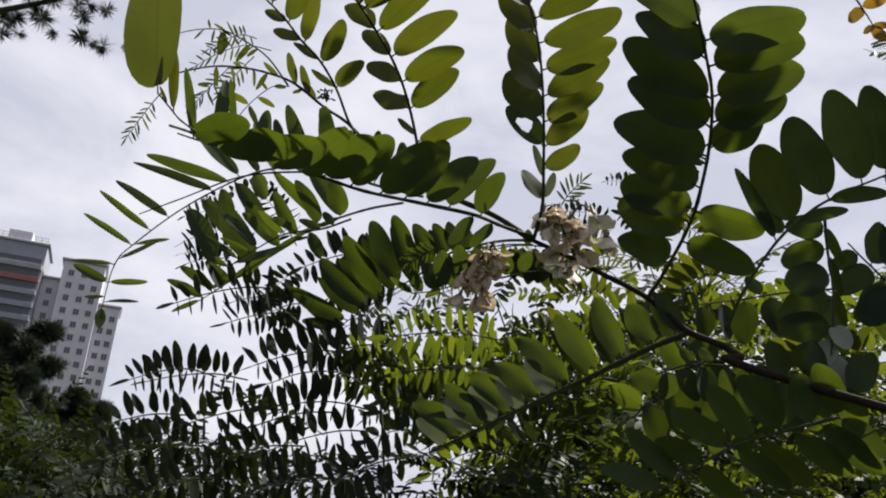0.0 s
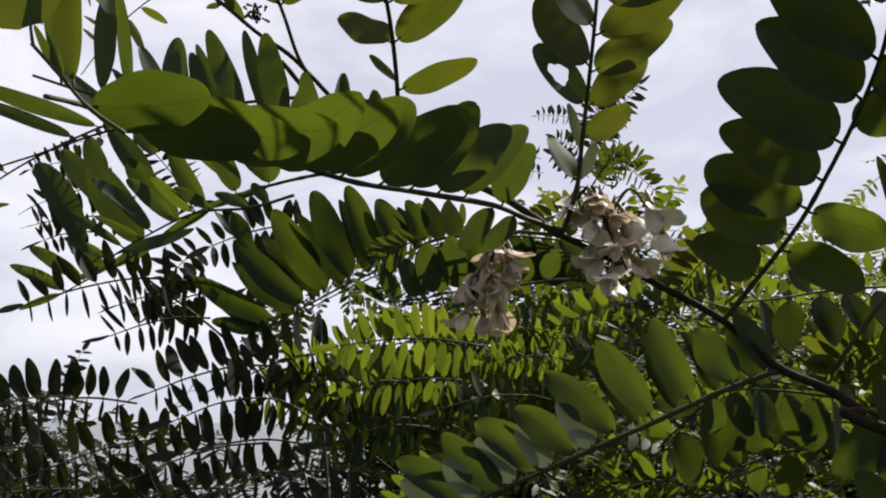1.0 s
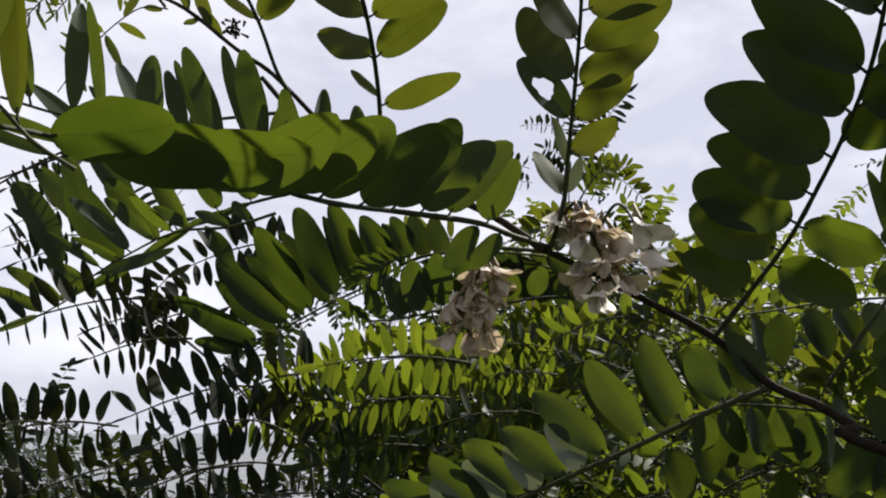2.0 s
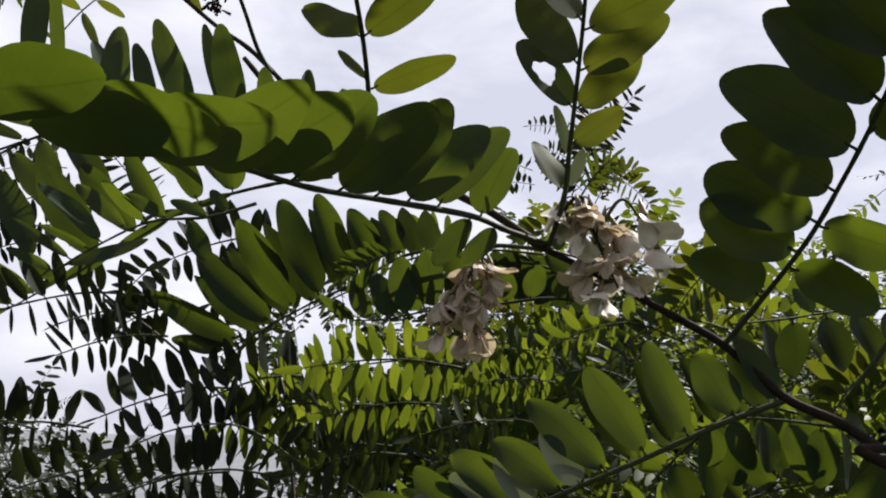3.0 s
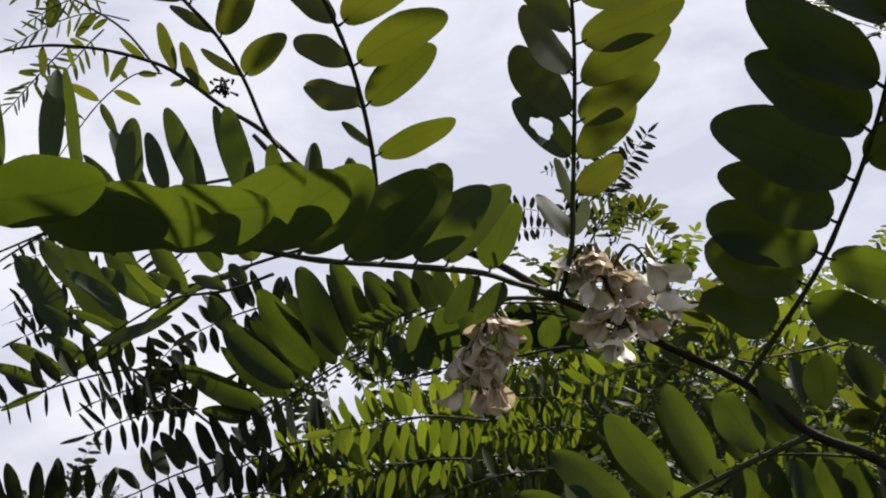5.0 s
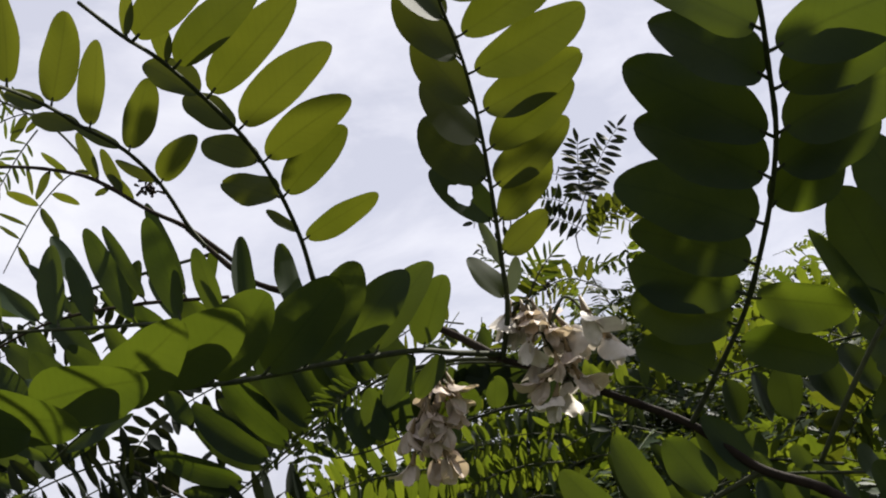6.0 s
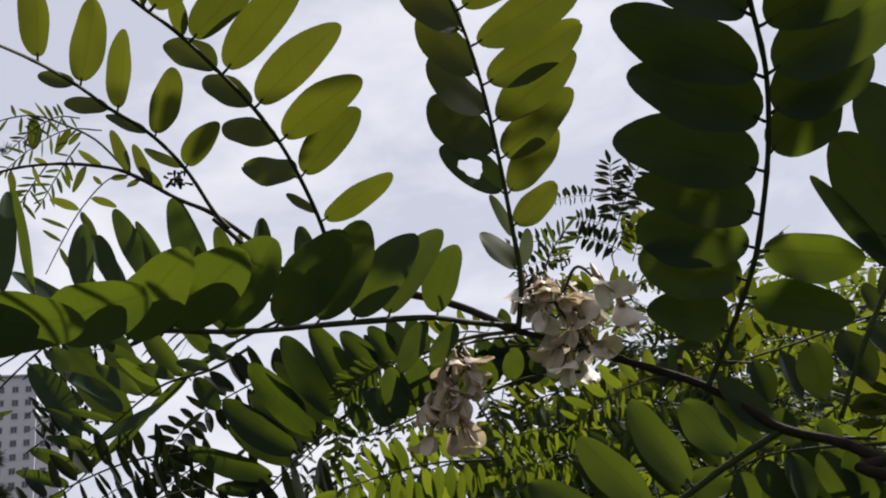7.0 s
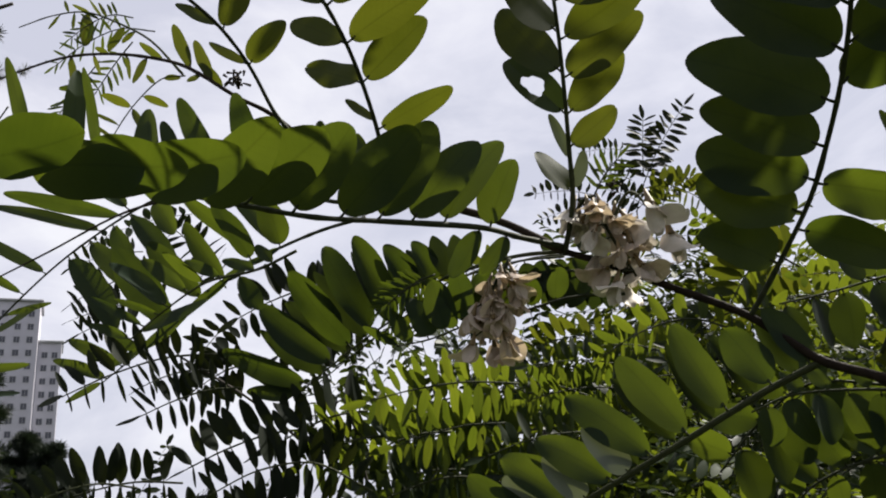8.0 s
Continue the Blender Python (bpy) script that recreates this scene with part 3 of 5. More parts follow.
LEAF_M = leaf_spec(
    [(-0.0977, 0.4600, 1.7963), (-0.1613, 0.4727, 1.7938), (-0.2109, 0.4827, 1.7897), (-0.2759, 0.4976, 1.7655), (-0.3302, 0.5118, 1.7339), (-0.3523, 0.5189, 1.7145), (-0.3638, 0.5300, 1.6742)],
    [(0.639, -61, 79.3, 8.1, -6), (0.71, -65, 74.0, 7.1, -7), (0.785, -63, 66.4, 6.1, -4), (0.866, -65, 48.7, 4.6, -5), (0.924, -97, 43.4, 8.8, -5), (0.966, -74, 23.0, 4.2, 0), (0.921, 102, 43.3, 6.2, 1), (0.982, 105, 40.2, 5.2, 0), (1.0, 21, 20.6, 7.4, 13), (0.848, 152, 46.5, 6.2, -3), (0.78, 153, 36.3, 4.6, -4), (0.416, -38, 92.0, 11.3, -4), (0.476, -43, 91.5, 8.4, -5), (0.515, 111, 81.8, 14.9, 9), (0.404, 113, 68.6, 12.7, 9), (0.282, 128, 63.3, 11.1, 9), (0.337, 113, 30.3, 14.6, 11), (0.167, 123, 59.2, 13.4, 10), (0.575, 102, 70.0, 15.0, 11), (0.448, 98, 42.9, 12.8, 11)])
LEAF_M2 = leaf_spec(
    [(-0.0528, 0.4459, 1.7457), (-0.0802, 0.4513, 1.7434), (-0.1087, 0.4602, 1.7392), (-0.1344, 0.4685, 1.7333), (-0.1565, 0.4758, 1.7226), (-0.1902, 0.4864, 1.7062), (-0.2191, 0.4957, 1.6915), (-0.2491, 0.5059, 1.6772)],
    [(0.273, -99, 31.2, 17.1, 0), (0.372, -83, 45.5, 13.1, 1), (0.475, -85, 47.1, 11.9, 1), (0.565, -76, 53.9, 16.2, 1), (0.698, -88, 63.6, 22.0, 1), (0.83, -58, 31.1, 8.6, 1), (0.912, -63, 40.9, 9.4, 1), (0.98, -51, 39.6, 8.0, 1), (0.265, 6, 26.0, 4.8, 0), (0.338, 8, 29.0, 5.5, 0), (0.453, 1, 43.2, 6.3, 0), (0.61, 3, 42.2, 8.5, 0), (0.753, -3, 38.8, 5.7, 0), (1.0, -9, 30.5, 5.1, 0)])
LEAF_I = leaf_spec(
    [(-0.0564, 0.3789, 1.7552), (-0.0813, 0.3735, 1.7795), (-0.1001, 0.3710, 1.7920), (-0.1240, 0.3688, 1.8107), (-0.1403, 0.3679, 1.8190), (-0.1679, 0.3671, 1.8269), (-0.1999, 0.3672, 1.8298), (-0.2397, 0.3689, 1.8236)],
    [(0.427, -39, 29.7, 7.3, -12), (0.357, -31, 29.1, 6.8, -12), (0.511, -24, 20.9, 4.2, -10), (0.559, 84, 16.2, 5.2, 12), (0.395, 48, 8.5, 3.7, 2), (0.621, 119, 15.4, 3.6, 12), (0.667, -19, 10.7, 3.1, -5), (0.32, -14, 22.6, 4.7, -10), (0.713, 119, 13.3, 3.6, 12), (0.775, 98, 17.4, 4.7, 13)])
LEAF_J = leaf_spec(
    [(-0.1594, 0.4300, 1.8482), (-0.1767, 0.4318, 1.8494), (-0.1965, 0.4346, 1.8347), (-0.2127, 0.4378, 1.8139), (-0.2228, 0.4400, 1.7990)],
    [(0.486, -71, 24.9, 5.6, -7), (0.383, 115, 19.5, 5.0, 6), (0.648, -86, 21.3, 2.5, -7), (0.749, -94, 18.1, 2.5, -9), (0.493, 76, 27.2, 5.0, 10), (0.179, 159, 12.0, 4.3, 5), (0.255, -88, 9.2, 3.1, -10), (0.791, 59, 16.6, 3.1, 12)])
LEAF_I2 = leaf_spec(
    [(-0.1612, 0.4300, 1.8497), (-0.1890, 0.4393, 1.8845), (-0.2176, 0.4470, 1.9081), (-0.2474, 0.4544, 1.9272), (-0.2782, 0.4618, 1.9349), (-0.3104, 0.4700, 1.9364)],
    [(0.343, 71, 11.9, 3.2, 7), (0.412, 91, 20.3, 6.4, 10), (0.642, 117, 25.3, 7.8, 13), (0.55, -25, 17.9, 2.6, -10), (0.518, -29, 15.3, 2.6, -11), (0.733, -54, 11.0, 2.6, -12), (0.705, 96, 13.5, 2.6, 13), (0.778, 55, 13.6, 2.6, 9), (0.615, -11, 16.5, 2.6, -8)])
LEAF_T = leaf_spec(
    [(-0.0760, 0.4050, 1.7517), (-0.1318, 0.4116, 1.7582), (-0.1842, 0.4179, 1.7574), (-0.2391, 0.4251, 1.7410), (-0.2765, 0.4300, 1.7300)],
    [(0.227, -59, 49.7, 6.8, -11), (0.374, -59, 56.4, 8.4, -11), (0.274, -94, 24.5, 6.8, -13), (0.445, -56, 46.1, 6.8, -10), (0.114, -68, 56.2, 7.9, -12), (0.53, -55, 53.7, 9.4, -10), (0.064, -102, 28.0, 6.7, -12)])
LEAF_TOP = leaf_spec(
    [(-0.0594, 0.1400, 1.6484), (-0.0645, 0.1356, 1.6514), (-0.0679, 0.1320, 1.6552), (-0.0722, 0.1280, 1.6599)],
    [(0.979, -23, 86.4, 30.6, -12), (0.527, -28, 28.6, 4.6, -13), (0.711, -7, 11.1, 1.7, -11)])
LEAF_PA = leaf_spec(
    [(0.2246, 0.4500, 1.6198), (0.1912, 0.4586, 1.6241), (0.1652, 0.4650, 1.6245), (0.1451, 0.4700, 1.6181)],
    [(0.119, 96, 30.1, 17.8, 13), (0.239, 96, 30.4, 17.2, 13), (0.418, 102, 30.0, 16.6, 13), (0.578, 93, 27.3, 15.7, 13), (0.739, 92, 26.1, 14.8, 13), (0.885, 58, 21.2, 14.2, 12), (0.298, -79, 14.7, 13.8, -13), (0.514, -69, 14.2, 12.5, -12), (0.675, -68, 14.4, 11.9, -12)])
LEAF_PB = leaf_spec(
    [(0.2379, 0.5000, 1.5947), (0.2019, 0.5000, 1.5887), (0.1763, 0.5000, 1.5789), (0.1618, 0.5000, 1.5654)],
    [(0.291, -72, 26.7, 19.0, -11), (0.51, -80, 27.0, 18.2, -11), (0.714, -70, 24.8, 17.5, -10), (0.368, 88, 25.1, 17.5, 13), (0.6, 85, 18.5, 16.7, 12), (0.145, -76, 23.9, 19.0, -12), (0.815, -66, 18.2, 15.2, -5)])
LEAF_PC = leaf_spec(
    [(0.2231, 0.4700, 1.6244), (0.1821, 0.4816, 1.6316), (0.1540, 0.4904, 1.6151), (0.1293, 0.5000, 1.5899)],
    [(0.208, 116, 31.5, 22.2, 12), (0.381, 111, 34.2, 22.4, 12), (0.545, 76, 33.8, 22.6, 12), (0.678, 70, 34.0, 21.7, 12), (0.839, 49, 33.4, 20.9, 13), (0.313, -49, 26.7, 17.5, -10), (0.504, -76, 28.3, 18.6, -9), (0.678, -58, 27.6, 18.8, -5), (0.893, -72, 27.9, 18.0, -5)])
LEAF_PD = leaf_spec(
    [(0.0934, 0.4300, 1.6848), (0.0738, 0.4373, 1.6938), (0.0545, 0.4441, 1.7001), (0.0372, 0.4500, 1.7018)],
    [(0.218, 87, 16.9, 14.5, 12), (0.437, 72, 21.1, 14.7, 11), (0.608, 62, 21.1, 14.8, 10), (0.804, 41, 20.0, 13.6, 8), (0.364, -23, 15.2, 10.8, -9), (0.658, -35, 17.1, 11.0, -10), (0.951, 32, 14.1, 11.8, 7)])
LEAF_PE = leaf_spec(
    [(0.2848, 0.4900, 1.6928), (0.2418, 0.4940, 1.6896), (0.2102, 0.4970, 1.6843), (0.1785, 0.5000, 1.6805)],
    [(0.172, 98, 32.5, 21.7, 12), (0.345, 104, 33.2, 23.2, 12), (0.492, 93, 34.4, 23.3, 12), (0.672, 91, 33.6, 22.7, 12), (0.821, 93, 30.9, 21.3, 12), (0.97, 92, 28.4, 18.4, 13), (0.552, -76, 18.2, 14.6, -12), (0.287, -84, 18.8, 15.9, -12)])
LEAF_PF = leaf_spec(
    [(0.2755, 0.5000, 1.6079), (0.2360, 0.5077, 1.6086), (0.2060, 0.5135, 1.6029), (0.1745, 0.5200, 1.5878)],
    [(0.215, 109, 25.6, 19.3, 12), (0.377, 109, 25.9, 18.7, 12), (0.521, 94, 22.3, 18.8, 12), (0.215, -69, 23.5, 18.6, -12), (0.406, -71, 24.6, 18.7, -11), (0.609, -64, 22.3, 18.1, -10), (0.801, -69, 23.5, 17.5, -9)])
LEAF_PG = leaf_spec(
    [(0.0881, 0.4450, 1.7022), (0.0650, 0.4450, 1.7079), (0.0414, 0.4450, 1.7092), (0.0195, 0.4450, 1.7050)],
    [(0.06, 96, 24, 14, -8), (0.2, 92, 29, 15, -4), (0.34, 95, 31, 16, -10), (0.48, 90, 30, 15, -3), (0.62, 94, 27, 15, -9), (0.76, 88, 25, 14, -4), (0.9, 80, 21, 12, -8), (0.28, -70, 14, 9, -10), (0.55, -75, 13, 8, -10), (1.0, 10, 18, 10, -4)])
LEAF_V = leaf_spec(
    [(-0.0861, 0.4200, 1.7212), (-0.1109, 0.4245, 1.7146), (-0.1431, 0.4298, 1.7123), (-0.1734, 0.4358, 1.6986), (-0.1929, 0.4400, 1.6871)],
    [(0.225, -39, 22.5, 7.0, -5), (0.508, -50, 35.0, 7.7, -9), (0.608, -66, 41.3, 9.0, -8), (0.739, -68, 47.6, 8.4, -9), (0.9, -64, 43.5, 5.2, -7), (0.996, -58, 29.2, 5.9, -6), (0.95, 168, 45.8, 8.5, -4), (0.801, -55, 29.4, 4.6, -6), (0.414, -39, 27.4, 7.0, -7), (0.32, 107, 23.0, 8.3, 12), (0.132, -70, 14.8, 6.3, -10)])
LEAF_FD = leaf_spec(
    [(0.1602, 0.3900, 1.6289), (0.1373, 0.3956, 1.6197), (0.1185, 0.4003, 1.6107), (0.0979, 0.4055, 1.6006), (0.0652, 0.4139, 1.5851), (0.0301, 0.4230, 1.5682), (-0.0113, 0.4340, 1.5483)],
    [(0.052, -90, 27.5, 10.0, -12), (0.156, -91, 33.8, 11.0, -12), (0.264, -91, 40.5, 10.7, -12), (0.363, -82, 41.7, 10.8, -12), (0.466, -72, 39.0, 10.7, -12), (0.573, -66, 36.3, 10.7, -12), (0.676, -62, 36.9, 10.5, -12), (0.78, -60, 37.8, 10.1, -12)])
LEAF_FP = leaf_spec(
    [(0.1600, 0.3880, 1.6295), (0.1369, 0.3936, 1.6202), (0.1180, 0.3983, 1.6112), (0.0973, 0.4035, 1.6010), (0.0644, 0.4119, 1.5855), (0.0291, 0.4210, 1.5685), (-0.0125, 0.4320, 1.5485)],
    [(0.492, -76, 30.4, 13.6, -4), (0.611, -74, 28.1, 13.2, -3), (0.713, -70, 30.2, 13.3, -3), (0.818, -72, 29.5, 12.9, -3), (0.925, -72, 28.0, 12.4, -3)])
LEAF_CP = leaf_spec(
    [(0.0575, 0.4003, 1.6959), (0.0641, 0.3898, 1.7188), (0.0651, 0.3780, 1.7393), (0.0658, 0.3575, 1.7668)],
    [(0.547, 16, 24.4, 5.6, 3), (0.375, -24, 19.5, 6.7, 1)])
LEAF_KP = leaf_spec(
    [(0.2510, 0.4000, 1.6462), (0.2484, 0.3971, 1.6307), (0.2456, 0.3950, 1.6193)],
    [(0.858, 26, 26.6, 16.7, 21), (0.573, -27, 23.5, 14.3, 18), (0.215, 31, 18.2, 12.6, 21)])

branch = thing("locust_tree", (1.25, 0.05, 0.0), "black locust tree with a backlit leafy branch bearing white flowers", "tree")
rng = random.Random(11)
NODE_A, NODE_B, NODE_C, NODE_D = (0.0563, 0.4003, 1.6974), (0.1351, 0.3913, 1.6537), (0.1568, 0.3859, 1.6280), (0.1803, 0.3789, 1.6234)
bm = bmesh.new()
tube(bm, smooth_line([NODE_A, (0.0800, 0.3985, 1.6858), (0.1060, 0.3960, 1.6712), NODE_B, (0.1582, 0.3860, 1.6313), (0.1776, 0.3800, 1.6211), (0.1888, 0.3720, 1.6115), (0.2054, 0.3550, 1.5972), (0.50, 0.30, 1.50), (0.85, 0.2, 1.35), (1.2, 0.07, 1.15)], 7), 0.0015, 0.0075, 9, 0.05, rng)
part("branch", bm, TWIG, branch, "dark brown woody stem with small knots")
bm = bmesh.new()
tube(bm, smooth_line([(1.26, 0.05, -0.1), (1.24, 0.06, 0.7), (1.2, 0.07, 1.3), (1.22, 0.1, 2.2), (1.3, 0.1, 3.0)], 7), 0.035, 0.012, 10, 0.06, rng)
part("trunk", bm, BARK, branch)
bm = bmesh.new()
tube(bm, smooth_line([(0.0563, 0.4003, 1.6974), (0.0244, 0.4080, 1.7207), (-0.0305, 0.4050, 1.7432), (-0.0638, 0.4020, 1.7582), (-0.0934, 0.3980, 1.7900)], 6), 0.0022, 0.0012, 8, 0.10, rng)
part("side_twig", bm, TWIG, branch, "thin dark brown side twig")
HOLED = holed_blade(LEAF)
compound_leaf(LEAF_B, branch, 1, "young", roll=("edge", "sun"), spread=4, lean=0.02, clamp=40, arch=-1, r=(0.0013, 0.0006))
compound_leaf(LEAF_H, branch, 2, "young", roll=("edge", 4), spread=4, lean=0.02, r=(0.0011, 0.0005))
compound_leaf(LEAF_C, branch, 3, "young", roll=("edge", 3), spread=1.5, clamp=40, lean=0.02, arch=1, special={len(LEAF_C[1]) - 1: HOLED}, r=(0.0013, 0.0006))
compound_leaf(LEAF_E, branch, 4, "leaf", roll=(10, 8), spread=2.5, lean=0.03, arch=-1, r=(0.0013, 0.0007))
compound_leaf(LEAF_K, branch, 5, "leaf", roll=(4, 4), spread=4, lean=0.03, arch=-1)
compound_leaf(LEAF_K2, branch, 6, "leaf", roll=(10, 8), spread=6)
compound_leaf(LEAF_K3, branch, 26, "leaf", roll=(14, 10), spread=12)
compound_leaf(LEAF_F, branch, 7, "leaf", roll=("edge", "edge"), clamp=13, spread=3, lean=0.04, r=(0.0012, 0.0006))
# near rows behind other leaves; their far leaflets have shade painted in
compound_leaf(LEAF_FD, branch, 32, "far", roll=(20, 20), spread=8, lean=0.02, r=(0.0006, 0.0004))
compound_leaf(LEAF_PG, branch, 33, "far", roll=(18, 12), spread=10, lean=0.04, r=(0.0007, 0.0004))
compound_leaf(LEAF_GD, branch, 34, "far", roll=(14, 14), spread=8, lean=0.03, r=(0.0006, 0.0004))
compound_leaf(LEAF_CP, branch, 31, "pale", spread=6, lean=0.02, r=(0.0006, 0.0004), label="leaf showing its pale grey-green underside, sky sheen painted in")
compound_leaf(LEAF_FP, branch, 28, "pale", spread=6, r=(0.0006, 0.0004), label="leaf showing its pale grey-green underside, sky sheen painted in")
compound_leaf(LEAF_KP, branch, 29, "pale", spread=8, r=(0.0006, 0.0004), label="leaf showing its pale grey-green underside, sky sheen painted in")
compound_leaf(LEAF_L, branch, 8, "leaf", roll=(10, 10))
compound_leaf(LEAF_L2, branch, 9, "leaf", roll=(10, 10))
compound_leaf(LEAF_G, branch, 10, "leaf", roll=("edge", "edge"), clamp=20, spread=7, lean=0.04, arch=-1)
compound_leaf(LEAF_G2, branch, 11, "leaf", r=(0.0008, 0.0004))
compound_leaf(LEAF_N, branch, 12, "leaf", roll=("sun", "sun"), spread=3, r=(0.0014, 0.0006), lean=0.02)
compound_leaf(LEAF_N2, branch, 13, "leaf", roll=(20, 20), spread=16)
compound_leaf(LEAF_M, branch, 14, "leaf", roll=("edge", "edge"), spread=16)
compound_leaf(LEAF_M2, branch, 15, "leaf", roll=("edge", "edge"), clamp=12, spread=5, lean=0.03)
compound_leaf(LEAF_I, branch, 16, "young", r=(0.0012, 0.0006), stalk_mat=TWIG)
compound_leaf(LEAF_J, branch, 17, "young", r=(0.0005, 0.0003))
compound_leaf(LEAF_I2, branch, 18, "young", r=(0.0009, 0.0004))
compound_leaf(LEAF_T, branch, 19, "leaf", roll=("edge", "edge"), spread=18, r=(0.0010, 0.0005), stalk_mat=TWIG)
compound_leaf(LEAF_TOP, branch, 20, "young", spread=2, r=(0.0004, 0.0003))

# PD and PE also take the shade-coloured far leaflets
for k, spec in enumerate((LEAF_PA, LEAF_PB, LEAF_PC, LEAF_PD, LEAF_PE, LEAF_PF, LEAF_V)):
    compound_leaf(spec, branch, 60 + k, "far" if k in (3, 4) else "leaf", roll=(15, "edge") if k % 2 else ("edge", 10), spread=20, r=(0.0009, 0.0005))

# unseen leaves added overhead, towards the sun, to shade leaf rows of the branch
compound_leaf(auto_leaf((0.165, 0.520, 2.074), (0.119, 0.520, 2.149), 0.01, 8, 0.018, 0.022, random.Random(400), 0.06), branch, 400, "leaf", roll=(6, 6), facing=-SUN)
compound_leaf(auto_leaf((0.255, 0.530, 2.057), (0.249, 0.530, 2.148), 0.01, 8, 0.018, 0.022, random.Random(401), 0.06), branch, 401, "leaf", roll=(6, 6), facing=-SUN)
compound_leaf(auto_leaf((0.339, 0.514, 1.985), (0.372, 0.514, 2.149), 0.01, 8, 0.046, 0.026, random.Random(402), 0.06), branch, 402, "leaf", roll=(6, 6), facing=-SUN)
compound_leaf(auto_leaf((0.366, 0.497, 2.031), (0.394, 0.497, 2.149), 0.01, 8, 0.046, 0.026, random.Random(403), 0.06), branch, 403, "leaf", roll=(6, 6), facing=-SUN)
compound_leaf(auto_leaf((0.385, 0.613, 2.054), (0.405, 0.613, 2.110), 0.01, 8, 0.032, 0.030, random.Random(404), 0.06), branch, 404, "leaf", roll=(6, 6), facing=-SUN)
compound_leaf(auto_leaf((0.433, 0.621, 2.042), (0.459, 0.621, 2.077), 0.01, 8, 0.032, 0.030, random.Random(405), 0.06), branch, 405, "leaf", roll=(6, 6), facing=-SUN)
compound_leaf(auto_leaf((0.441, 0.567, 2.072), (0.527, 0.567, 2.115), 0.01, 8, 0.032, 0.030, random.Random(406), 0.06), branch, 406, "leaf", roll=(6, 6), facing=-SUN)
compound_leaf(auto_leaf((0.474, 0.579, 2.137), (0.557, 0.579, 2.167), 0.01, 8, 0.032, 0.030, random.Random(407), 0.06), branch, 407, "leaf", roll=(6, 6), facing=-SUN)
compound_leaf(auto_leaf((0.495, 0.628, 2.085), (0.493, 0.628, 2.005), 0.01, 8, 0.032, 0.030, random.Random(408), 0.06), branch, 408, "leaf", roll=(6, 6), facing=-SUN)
# an added limb with twigs, out of view, to carry these shading leaves
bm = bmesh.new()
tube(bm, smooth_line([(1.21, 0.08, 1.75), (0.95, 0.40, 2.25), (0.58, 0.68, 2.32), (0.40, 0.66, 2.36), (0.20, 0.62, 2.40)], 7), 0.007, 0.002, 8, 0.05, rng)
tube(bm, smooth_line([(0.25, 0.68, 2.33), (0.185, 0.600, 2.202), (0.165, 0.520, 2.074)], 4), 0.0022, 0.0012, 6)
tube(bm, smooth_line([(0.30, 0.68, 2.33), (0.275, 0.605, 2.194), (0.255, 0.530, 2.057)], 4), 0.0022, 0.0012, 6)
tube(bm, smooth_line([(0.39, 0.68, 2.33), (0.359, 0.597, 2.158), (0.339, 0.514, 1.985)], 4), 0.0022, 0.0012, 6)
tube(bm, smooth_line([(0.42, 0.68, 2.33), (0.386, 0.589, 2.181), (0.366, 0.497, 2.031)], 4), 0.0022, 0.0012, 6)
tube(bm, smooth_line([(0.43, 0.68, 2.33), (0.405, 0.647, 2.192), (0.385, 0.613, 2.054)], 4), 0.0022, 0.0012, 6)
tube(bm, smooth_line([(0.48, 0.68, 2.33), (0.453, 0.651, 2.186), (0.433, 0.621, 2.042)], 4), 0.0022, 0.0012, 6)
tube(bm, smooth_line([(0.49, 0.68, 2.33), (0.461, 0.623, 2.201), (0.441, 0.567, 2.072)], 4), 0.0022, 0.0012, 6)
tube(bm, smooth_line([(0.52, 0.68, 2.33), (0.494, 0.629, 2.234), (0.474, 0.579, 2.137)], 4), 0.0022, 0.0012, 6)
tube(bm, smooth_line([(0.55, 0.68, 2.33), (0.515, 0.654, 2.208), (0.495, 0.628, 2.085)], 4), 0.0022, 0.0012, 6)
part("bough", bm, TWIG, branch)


def feather(base, tip, sag, pairs, seed):
    """A very young leaf with tiny narrow leaflets."""
    rng = random.Random(seed)
    compound_leaf(auto_leaf(base, tip, sag, pairs, 0.013, 0.0022, rng, 0.25, 60), branch, seed, "leaf", r=(0.0005, 0.0003))


feather((-0.2877, 0.4400, 1.8524), (-0.3120, 0.4400, 1.8089), 0.002, 8, 100)
feather((-0.1924, 0.4500, 1.8990), (-0.2787, 0.4700, 1.8989), 0.012, 9, 101)
feather((-0.2081, 0.4500, 1.8937), (-0.2410, 0.4600, 1.8625), 0.002, 7, 102)
feather((-0.0189, 0.4400, 1.7015), (-0.0405, 0.4300, 1.6868), 0.002, 9, 103)
feather((-0.2310, 0.4500, 1.8831), (-0.2600, 0.4500, 1.8441), 0.001, 9, 104)
feather((-0.2088, 0.4500, 1.9127), (-0.2542, 0.4500, 1.9046), 0.008, 9, 105)
feather((0.0751, 0.4100, 1.7261), (0.0902, 0.4100, 1.7461), 0.002, 6, 106)
feather((-0.0119, 0.4300, 1.7017), (-0.0360, 0.4200, 1.6860), 0.002, 8, 107)


